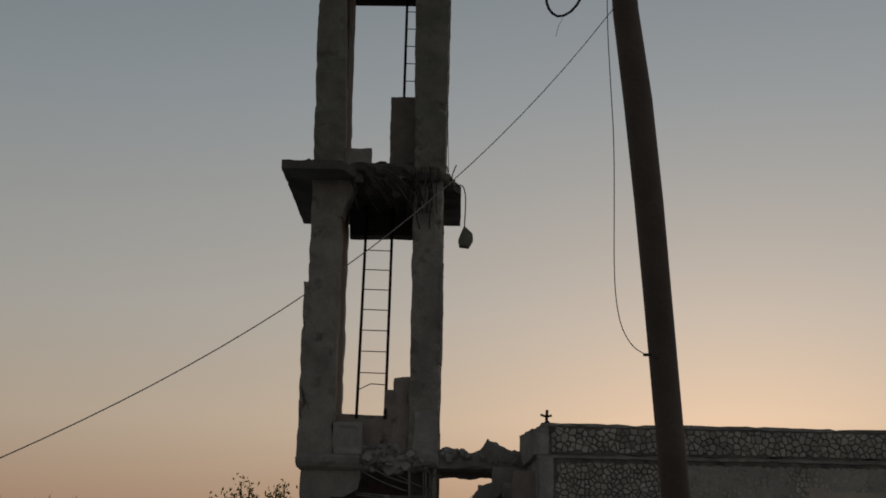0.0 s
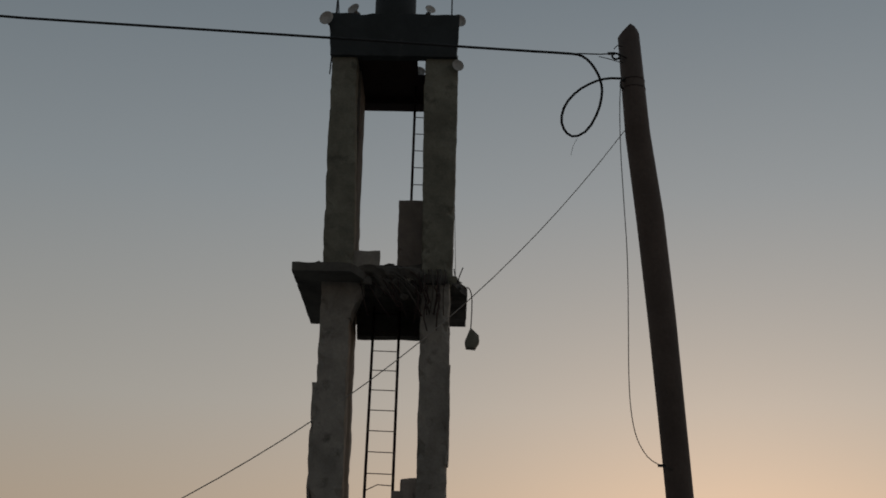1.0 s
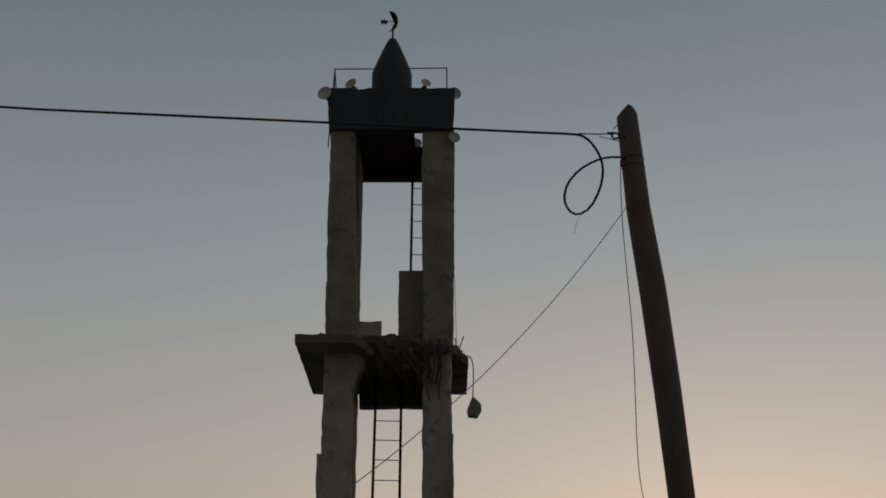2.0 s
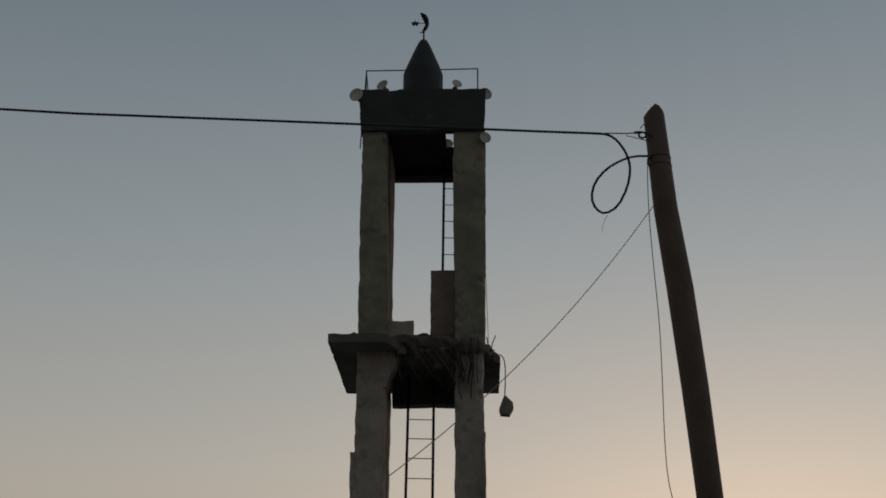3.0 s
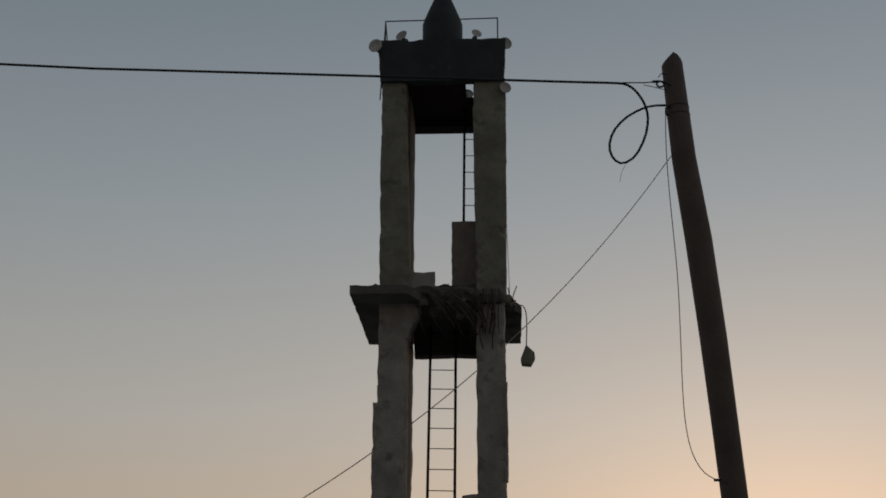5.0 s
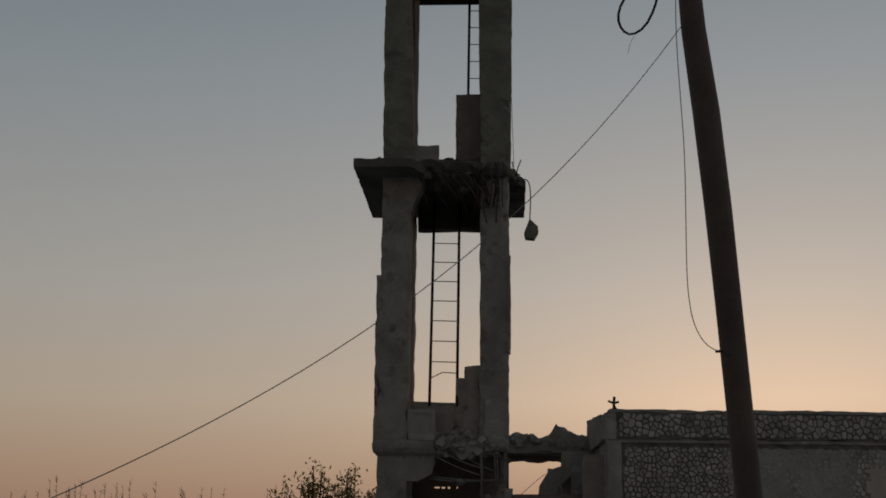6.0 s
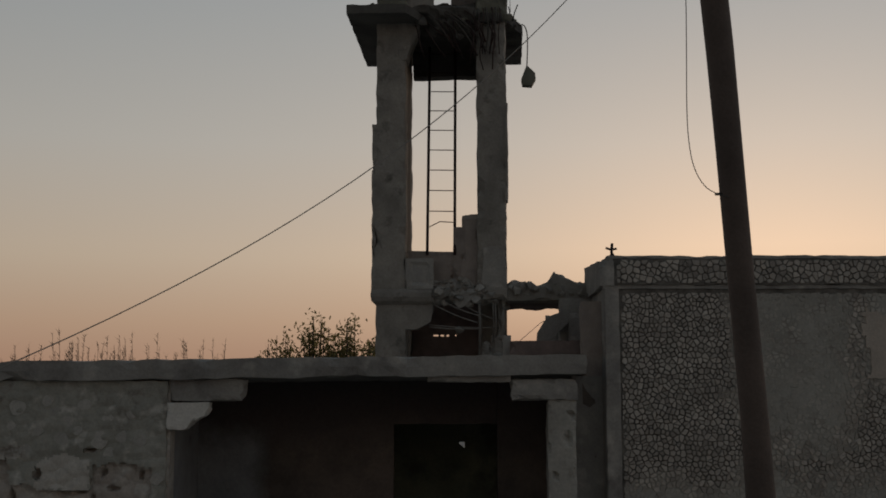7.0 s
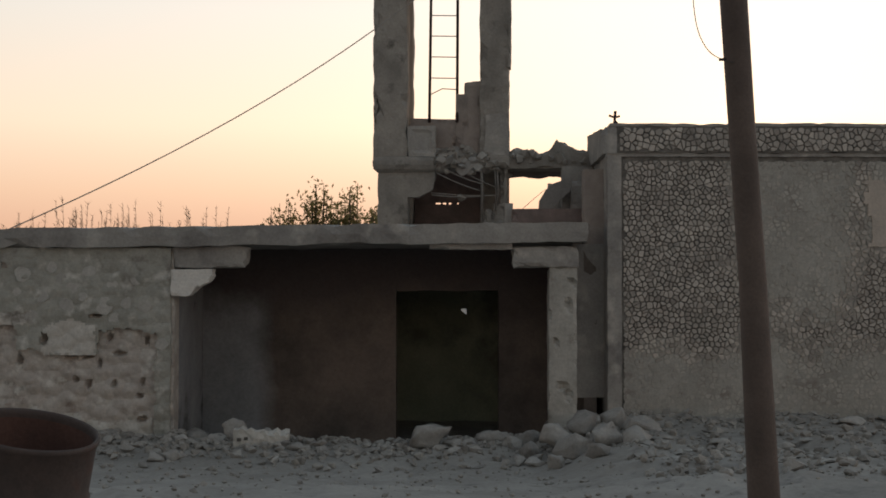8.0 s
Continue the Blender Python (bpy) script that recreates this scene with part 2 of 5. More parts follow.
def rough_box(x0, x1, y0, y1, z0, z1, cell=0.15, amp=0.012, chip=1.0, seed=0, jag=None, bm=None):
    """A cast block with an uneven skin and chipped edges. jag(x, y, z): extra shift of a corner point."""
    bm = bm or bmesh.new()
    lo, hi = (x0, y0, z0), (x1, y1, z1)
    n = [max(1, min(60, round((hi[k] - lo[k]) / cell))) for k in range(3)]
    made = {}

    def vert(i):
        if i not in made:
            p = Vector([lo[k] + (hi[k] - lo[k]) * i[k] / n[k] for k in range(3)])
            off = Vector((seed * 7.3, seed * 3.1, seed * 5.7))
            q = p + amp * noise.noise_vector(p * 2.3 + off) + amp * 0.6 * noise.noise_vector(p * 9 + off)
            edge = [k for k in range(3) if i[k] in (0, n[k])]
            if len(edge) >= 2:
                w = max(0.0, noise.noise(p * 5 + off) + 0.15) ** 2 * 4.0 * amp * chip
                for k in edge:
                    q[k] += w * (1 if i[k] == 0 else -1)
            if jag:
                q += Vector(jag(*p))
            made[i] = bm.verts.new(q)
        return made[i]

    for k in range(3):
        a, b = [(1, 2), (2, 0), (0, 1)][k]
        for side in (0, n[k]):
            for u in range(n[a]):
                for v in range(n[b]):
                    quad = []
                    for du, dv in ((0, 0), (1, 0), (1, 1), (0, 1)):
                        i = [0, 0, 0]
                        i[k], i[a], i[b] = side, u + du, v + dv
                        quad.append(vert(tuple(i)))
                    bm.faces.new(quad if side else quad[::-1])
    return bm


def tube(points, radius, sides=8, bm=None, smooth=1, ends=True):
    """A round bar along points; radius a number or one for each point."""
    bm = bm or bmesh.new()
    pts = [Vector(p) for p in points]
    for _ in range(smooth - 1):
        fine = [pts[0]]
        for a, b in zip(pts, pts[1:]):
            fine += [a.lerp(b, 0.25), a.lerp(b, 0.75)]
        pts = fine + [pts[-1]]
    rad = radius if isinstance(radius, (list, tuple)) else [radius] * len(pts)
    if len(rad) != len(pts):
        rad = [rad[min(len(rad) - 1, int(i * len(rad) / len(pts)))] for i in range(len(pts))]
    rings = []
    side = None
    for i, p in enumerate(pts):
        d = (pts[min(i + 1, len(pts) - 1)] - pts[max(i - 1, 0)]).normalized()
        if side is None:
            side = d.orthogonal().normalized()
        side = (side - d * side.dot(d)).normalized()
        up = d.cross(side)
        rings.append([bm.verts.new(p + rad[i] * (math.cos(k * math.tau / sides) * side + math.sin(k * math.tau / sides) * up)) for k in range(sides)])
    for a, b in zip(rings, rings[1:]):
        for k in range(sides):
            f = bm.faces.new((a[k], a[(k + 1) % sides], b[(k + 1) % sides], b[k]))
            f.smooth = True
    if ends:
        bm.faces.new(rings[0][::-1])
        bm.faces.new(rings[-1])
    return bm


def lathe(profile, centre, sides=24, bm=None, axis=None):
    """A turned body: profile of (radius, height) about an upright axis, or about axis."""
    bm = bm or bmesh.new()
    turn = Vector((0, 0, 1)).rotation_difference(Vector(axis)).to_matrix() if axis else Matrix.Identity(3)
    rings = []
    for r, h in profile:
        rings.append([bm.verts.new(Vector(centre) + turn @ Vector((max(r, 0.001) * math.cos(k * math.tau / sides), max(r, 0.001) * math.sin(k * math.tau / sides), h))) for k in range(sides)])
    for a, b in zip(rings, rings[1:]):
        for k in range(sides):
            bm.faces.new((a[k], a[(k + 1) % sides], b[(k + 1) % sides], b[k])).smooth = True
    return bm


def chunk(rng, size, flat=0.7, points=12):
    """A broken lump with its base near z = 0."""
    bm = bmesh.new()
    for _ in range(points):
        v = Vector((rng.gauss(0, 1), rng.gauss(0, 1), rng.gauss(0, 1))).normalized()
        bm.verts.new(Vector((v.x * size[0], v.y * size[1], v.z * size[2] * flat)) * rng.uniform(0.8, 1.05) * 0.5)
    res = bmesh.ops.convex_hull(bm, input=bm.verts)
    bmesh.ops.delete(bm, geom=[g for g in res["geom_interior"] if isinstance(g, bmesh.types.BMVert)], context="VERTS")
    low = min(v.co.z for v in bm.verts)
    for v in bm.verts:
        v.co.z -= low + 0.12 * size[2]
    return bm


def cells(x0, x1, z0, z1, size, seed, loose=0.42):
    """An irregular patchwork of polygons that fills a rectangle."""
    rng = random.Random(seed)
    nx, nz = max(1, round((x1 - x0) / size)), max(1, round((z1 - z0) / size))
    dx, dz = (x1 - x0) / nx, (z1 - z0) / nz
    pts = {}
    for i in range(-1, nx + 1):
        for j in range(-1, nz + 1):
            sh = 0.25 if j % 2 else -0.25
            pts[i, j] = (x0 + (i + 0.5 + sh + rng.uniform(-loose, loose)) * dx, z0 + (j + 0.5 + rng.uniform(-loose, loose)) * dz)
    out = []
    for i in range(nx):
        for j in range(nz):
            cx, cz = pts[i, j]
            if not (x0 < cx < x1 and z0 < cz < z1):
                continue
            poly = [(x0, z0), (x1, z0), (x1, z1), (x0, z1)]
            for a in range(-2, 3):
                for b in range(-2, 3):
                    if (a, b) == (0, 0) or (i + a, j + b) not in pts:
                        continue
                    px, pz = pts[i + a, j + b]
                    mx, mz, ux, uz = (cx + px) / 2, (cz + pz) / 2, px - cx, pz - cz
                    kept = []
                    for k in range(len(poly)):
                        p, q = poly[k], poly[(k + 1) % len(poly)]
                        dp = (p[0] - mx) * ux + (p[1] - mz) * uz
                        dq = (q[0] - mx) * ux + (q[1] - mz) * uz
                        if dp <= 0:
                            kept.append(p)
                        if dp * dq < 0:
                            f = dp / (dp - dq)
                            kept.append((p[0] + (q[0] - p[0]) * f, p[1] + (q[1] - p[1]) * f))
                    poly = kept
                    if len(poly) < 3:
                        break
                if len(poly) < 3:
                    break
            if len(poly) >= 3:
                out.append((cx, cz, poly))
    return out


def slab_piece(poly, y, proud, gap, rng, back=0.02):
    """Points and faces of one flat stone on an upright face that looks to -y."""
    cx, cz = sum(p[0] for p in poly) / len(poly), sum(p[1] for p in poly) / len(poly)
    rings = []
    sides = [(poly[k - 1], p) for k, p in enumerate(poly)]
    poly = [(a[0] + (b[0] - a[0]) * f, a[1] + (b[1] - a[1]) * f) for a, b in sides for f in (0.14, 0.86)]
    for shrink, depth in ((gap, -back), (gap * 1.5 + 0.003, proud)):
        ring = []
        for x, z in poly:
            d = math.hypot(x - cx, z - cz) or 1
            f = max(0.15, 1 - shrink / d)
            ring.append((cx + (x - cx) * f, y - depth - (rng.uniform(-0.15, 0.15) * proud if depth == proud else 0), cz + (z - cz) * f))
        rings.append(ring)
    n = len(poly)
    verts = [v for r in rings for v in r]
    faces = [(a * n + k, a * n + (k + 1) % n, (a + 1) * n + (k + 1) % n, (a + 1) * n + k) for a in range(1) for k in range(n)]
    faces.append(tuple(n + k for k in range(n)))
    return verts, faces


def relief(name, x0, x1, z0, z1, y, step, depth, material, thick=0.25, parent=None, label=""):
    """An upright wall leaf that looks to -y, its face shaped by depth(x, z), with a flat back."""
    nx, nz = round((x1 - x0) / step), round((z1 - z0) / step)
    bm = bmesh.new()
    front, back = [], []
    for i in range(nx + 1):
        x = x0 + (x1 - x0) * i / nx
        front.append([bm.verts.new((x, y - depth(x, z0 + (z1 - z0) * j / nz), z0 + (z1 - z0) * j / nz)) for j in range(nz + 1)])
    for i in (0, nx):
        back.append([bm.verts.new((x0 if i == 0 else x1, y + thick, z0 + (z1 - z0) * j / nz)) for j in (0, nz)])
    for i in range(nx):
        for j in range(nz):
            bm.faces.new((front[i][j], front[i + 1][j], front[i + 1][j + 1], front[i][j + 1]))
    bm.faces.new((back[0][0], back[0][1], back[1][1], back[1][0]))
    bm.faces.new([front[0][j] for j in range(nz + 1)] + [back[0][1], back[0][0]])
    bm.faces.new([back[1][0], back[1][1]] + [front[nx][j] for j in range(nz, -1, -1)])
    bm.faces.new([back[0][1]] + [front[i][nz] for i in range(nx + 1)] + [back[1][1]])
    bm.faces.new([back[1][0]] + [front[i][0] for i in range(nx, -1, -1)] + [back[0][0]])
    return part(name, bm, material, parent, label)


# ---- ground ----
def smooth_step(a, b, v):
    f = min(1, max(0, (v - a) / (b - a)))
    return f * f * (3 - 2 * f)


def ground_z(x, y):
    far = -0.32 + 0.32 * smooth_step(1.2, 2.4, x)
    z = 0.3 + (far - 0.3) * smooth_step(8.0, 16.5, y)
    if y > 24:
        z *= 1 - smooth_step(24, 40, y)
    near = 1 - smooth_step(30, 60, math.hypot(x, y))
    z += near * (0.05 * noise.noise(Vector((x * 0.7, y * 0.7, 0))) + 0.03 * noise.noise(Vector((x * 2.1, y * 2.1, 4))))
    # the burnt room's floor lies lower than the yard
    z -= 0.62 * smooth_step(17.75, 18.4, y) * (1 - smooth_step(24, 25, y)) * smooth_step(-4.25, -3.85, x) * (1 - smooth_step(1.5, 1.75, x))
    if x > 1.5 and 8.5 < y < 18.4:
        # churned rubble before the clad house, a dust bank at the wall's foot
        k = smooth_step(1.5, 2.6, x) * smooth_step(8.5, 10.5, y) * (1 - smooth_step(16.3, 17.2, y))
        z += k * (0.11 * noise.noise(Vector((x * 1.7, y * 1.1, 12))) + 0.07 * abs(noise.noise(Vector((x * 4.3, y * 2.9, 14)))))
        z += 0.06 * smooth_step(16.6, 17.8, y) * smooth_step(2.2, 2.8, x)
    if 11 < y < 19:
        z += 0.03 * noise.noise(Vector((x * 5, y * 5, 1))) + 0.05 * noise.noise(Vector((x * 2.2, y * 2.2, 6)))
        heap = smooth_step(15.2, 17.6, y) * (1 - smooth_step(18.3, 18.9, y))
        z += heap * (0.09 + 0.14 * noise.noise(Vector((x * 1.3, y * 0.8, 9)))) * (1 if -9 < x < 2.3 else 0.4)
    return z


def build_ground():
    def axis(lo, hi, step):
        mid = list(np.arange(lo, hi + 0.001, step))
        out, d = [], step
        v = hi
        while v < 3000:
            d *= 1.45
            v += d
            out.append(v)
        low, d, v = [], step, lo
        while v > -3000:
            d *= 1.45
            v -= d
            low.append(v)
        return low[::-1] + mid + out
    xs, ys = axis(-7.5, 8, 0.1), axis(5.0, 19, 0.1)
    verts = [(x, y, ground_z(x, y)) for y in ys for x in xs]
    w = len(xs)
    faces = [(j * w + i, j * w + i + 1, (j + 1) * w + i + 1, (j + 1) * w + i) for j in range(len(ys) - 1) for i in range(w - 1)]
    g = mesh_object("ground", verts, faces, DIRT)
    for p in g.data.polygons:
        p.use_smooth = True
    tagged(g, "dusty grey dirt ground strewn with debris", "ground", kind="structure")


build_ground()


# ---- the low burnt building ----
def wall_relief(x, z):
    near = noise.voronoi(Vector((x * 4.2, z * 5.5, 0.5)))[0][0]
    d = 0.09 * (0.35 - near) + 0.025 * noise.noise(Vector((x * 1.5, z * 1.5, 0))) + 0.018 * noise.noise(Vector((x * 4, z * 4, 3))) + 0.008 * noise.noise(Vector((x * 11, z * 11, 3)))
    for px, pz, w, h in PITS:
        e = ((x - px) / w / 0.72) ** 2 + ((z - pz) / h / 0.78) ** 2 + 1.1 * noise.noise(Vector((x * 14, z * 14, 2)))
        if e < 1.6:
            d -= 0.15 * min(1, max(0, 1 - e / 1.6))
    return d


PITS = [(-5.97, 1.22, .06, .09), (-4.43, 1.2, .045, .09), (-5.32, 0.55, .06, .07), (-4.93, 0.55, .05, .08), (-4.5, 0.58, .06, .07),
        (-4.55, 0.37, .07, .05), (-4.5, 0.02, .09, .055), (-5.15, 0.85, .04, .09), (-4.85, 1.0, .14, .05), (-5.5, 0.95, .3, .035),
        (-5.0, 1.25, .05, .1), (-6.35, 0.9, .06, .13), (-5.2, 1.58, .1, .03), (-5.5, 0.62, .06, .05)]


def build_low_house():
    house = thing("low_house", "single-storey burnt house with a broken front and flat concrete roof", "house")
    relief("wall", -9.0, -4.03, -0.6, 2.6, 18.27, 0.03, wall_relief, MUD, 0.35, house, "pitted mud masonry wall")
    # roof slab, sagging slightly towards its far end
    def sag(x, y, z):
        return (0, 0.02 * noise.noise(Vector((x * 1.1, 0, 5))), -0.012 * (2.2 - x) + 0.015 * noise.noise(Vector((x * 0.9, 2, 2))))
    part("roof_slab", rough_box(-9.2, 2.17, 18.1, 24.4, 2.69, 2.99, 0.19, 0.016, 1.4, 3, sag), CONCRETE, house, "cracked grey concrete roof slab")
    # broken ends of the lintel over the wide opening
    def broken_right(x, y, z):
        return ((0.1 * noise.noise(Vector((z * 9, y * 9, 2))) - (2.6 - z) * 0.25 + 0.1) if x > -3.3 else 0, 0, 0)
    part("lintel", rough_box(-4.03, -3.0, 18.22, 18.5, 2.3, 2.62, 0.08, 0.012, 1.5, 5, broken_right), CONCRETE, house, "broken concrete lintel stub")
    def broken_corner(x, y, z):
        k = smooth_step(-3.85, -3.45, x)
        return (-0.15 * k * smooth_step(2.2, 1.9, z) + 0.05 * noise.noise(Vector((z * 11, y * 7, 4))) * k, 0, k * 0.14 * smooth_step(2.1, 1.88, z))
    part("lintel", rough_box(-4.08, -3.44, 18.17, 18.46, 1.87, 2.28, 0.05, 0.012, 1.5, 6, broken_corner), FRESH_BREAK, house, "pale broken corner block")
    def broken_left(x, y, z):
        return ((0.08 * (2.6 - z) + 0.05 * noise.noise(Vector((z * 9, y * 9, 7)))) if x < 1.3 else 0, 0, 0)
    part("lintel", rough_box(1.05, 2.04, 18.2, 18.55, 2.31, 2.63, 0.08, 0.014, 1.5, 8, broken_left), CONCRETE, house, "chipped concrete lintel stub")
    def nick(x, y, z):
        deep = 0
        for nx, nz, w, h in ((1.9, 1.75, .06, .12), (1.8, 0.52, .1, .08), (1.88, 0.42, .05, .12), (1.7, 1.2, .05, .05), (1.95, 2.1, .06, .06)):
            deep = max(deep, 1 - ((x - nx) / w) ** 2 - ((z - nz) / h) ** 2)
        return (0, 0.1 * deep if y < 18.3 else 0, 0)
    part("pillar", rough_box(1.6, 2.02, 18.25, 18.6, -1.0, 2.33, 0.05, 0.014, 1.6, 9, nick), SMEAR, house, "chipped pale concrete pillar")
    part("soffit_edge", rough_box(-0.2, 1.05, 18.2, 18.4, 2.58, 2.7, 0.08, 0.015, 1.5, 12), CONCRETE, house)
    part("side_wall", rough_box(2.03, 2.54, 19.0, 19.25, 0.3, 2.69, 0.2, 0.008, 1, 10), CONCRETE, house)
    part("pilaster", rough_box(2.2, 2.53, 19.02, 19.28, 2.68, 3.86, 0.1, 0.012, 1.4, 32), BRICK, house, "stained plaster pilaster")
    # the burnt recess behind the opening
    part("inner_wall", rough_box(-4.35, -4.02, 18.63, 20.6, -0.9, 2.69, 0.3, 0.01, 1, 11), GREY_INSIDE, house, "grey inner wall with dark blotches")
    # back wall: grey at its left end, brown beyond, darker towards the top
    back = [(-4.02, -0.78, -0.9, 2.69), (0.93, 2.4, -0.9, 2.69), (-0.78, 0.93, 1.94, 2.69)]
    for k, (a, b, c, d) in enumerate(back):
        part("back_wall", rough_box(a, b, 20.42, 20.75, c, d, 0.25, 0.008, 1, 20 + k), DARKENED_WALL, house, "grey plaster wall, browner to the right and darker towards the top")
    part("inner_wall", rough_box(2.2, 2.4, 19.0, 20.42, -0.7, 2.69, 0.3, 0.01, 1, 14), DARK_PLASTER, house)
    part("floor", rough_box(-4.3, 2.4, 18.3, 24.3, -0.85, -0.64, 0.5, 0.02, 1, 15), DUST, house, "dusty floor of the burnt room")
    part("rear_wall", rough_box(-9.0, 0.33, 24.0, 24.3, -0.9, 2.7, 0.5, 0, 0, 16), GREEN_DIM, house)
    part("rear_wall", rough_box(0.44, 2.5, 24.0, 24.3, -0.9, 2.7, 0.5, 0, 0, 17), GREEN_DIM, house)
    part("rear_wall", rough_box(0.32, 0.45, 24.01, 24.29, -0.9, 1.44, 0.5, 0, 0, 18, lambda x, y, z: (0, 0, (0.45 - x) * 0.8 if z > 1.4 else 0)), GREEN_DIM, house)
    part("rear_wall", rough_box(0.32, 0.45, 24.01, 24.29, 1.57, 2.69, 0.5, 0, 0, 19), GREEN_DIM, house)
    part("end_wall", rough_box(-9.0, -8.75, 18.6, 24.0, -0.7, 2.7, 0.5, 0.01, 1, 30), CONCRETE, house)
    part("end_wall", rough_box(2.4, 2.55, 20.3, 24.3, -0.7, 2.7, 0.5, 0.01, 1, 31), CONCRETE, house)
    return house


low_house = build_low_house()


# ---- the stone-clad building ----
def build_clad_house():
    house = thing("clad_house", "flat-roofed building faced with small irregular stones", "house")
    bm = bmesh.new()
    corner = [(2.55, 18.62), (9.5, 18.62), (9.5, 26), (3.4, 26), (3.4, 20.4), (2.55, 20.4)]
    lo = [bm.verts.new((x, y, -0.6)) for x, y in corner]
    hi = [bm.verts.new((x, y, 4.05)) for x, y in corner]
    for k in range(6):
        bm.faces.new((lo[k], lo[(k + 1) % 6], hi[(k + 1) % 6], hi[k]))
    bm.faces.new(hi)
    bm.faces.new(lo[::-1])
    part("wall", bm, MORTAR, house, "wall backing of dark mortar")
    part("corner_strip", rough_box(2.52, 2.74, 18.585, 18.66, -0.4, 4.03, 0.12, 0.006, 1, 40), CONCRETE, house, "plain cement corner strip")
    part("side_render", rough_box(2.515, 2.56, 18.66, 20.38, -0.4, 4.03, 0.12, 0.006, 1, 45), CONCRETE, house, "plain cement render on the side")
    # parapet band, set out from the wall, and its return along the side
    part("parapet", rough_box(2.66, 9.5, 18.56, 18.86, 4.07, 4.49, 0.16, 0.010, 1, 41), MORTAR, house, "projecting parapet band")
    part("parapet", rough_box(2.45, 2.66, 18.555, 18.9, 4.06, 4.49, 0.07, 0.010, 1.6, 46, lambda x, y, z: (0.07 * smooth_step(4.36, 4.49, z) * smooth_step(2.56, 2.45, x), 0.05 * smooth_step(2.55, 2.45, x) if y < 18.7 else 0, 0)), CONCRETE, house, "plain rounded parapet corner")
    part("parapet", rough_box(2.45, 2.7, 18.9, 20.75, 4.04, 4.47, 0.09, 0.012, 1.4, 42, lambda x, y, z: (0, 0, 0.06 * (y - 18.9) if z > 4.3 else 0)), CONCRETE, house, "broken parapet return")
    part("coping", rough_box(2.56, 9.5, 18.55, 18.88, 4.475, 4.525, 0.14, 0.012, 1.2, 43), CONCRETE, house, "thin cement coping")
    part("cornice", rough_box(2.5, 9.5, 18.58, 18.7, 4.01, 4.075, 0.16, 0.008, 1, 44), CONCRETE, house)
    return house


clad_house = build_clad_house()


# ---- the minaret ----
def moulding(path, profile, step=0.09):
    """A worn string course: profile of (out, z) along the front, round the corner and down the side."""
    bm = bmesh.new()
    dirs = [(0, -1), (-1, -1), (-1, 0)]
    stations = []
    for k in range(2):
        (xa, ya), (xb, yb) = path[k], path[k + 1]
        n = max(1, round(math.hypot(xb - xa, yb - ya) / step))
        for i in range(n + (k == 1)):
            f = i / n
            d = dirs[1] if (k == 1 and i == 0) else dirs[0 if k == 0 else 2]
            stations.append((xa + (xb - xa) * f, ya + (yb - ya) * f, d))
    rings = []
    for x, y, d in stations:
        ring = []
        for out, z in profile:
            wear = 0.022 * noise.noise(Vector((x * 5, y * 5, z * 8))) + 0.012 * noise.noise(Vector((x * 15, y * 15, z * 15)))
            o = out + (wear if out > 0 else 0)
            ring.append(bm.verts.new((x + d[0] * o, y + d[1] * o, z + 0.5 * wear)))
        rings.append(ring)
    for a, b in zip(rings, rings[1:]):
        for k in range(len(profile) - 1):
            bm.faces.new((a[k], a[k + 1], b[k + 1], b[k]))
    bm.faces.new(rings[0])
    bm.faces.new(rings[-1][::-1])
    return bm


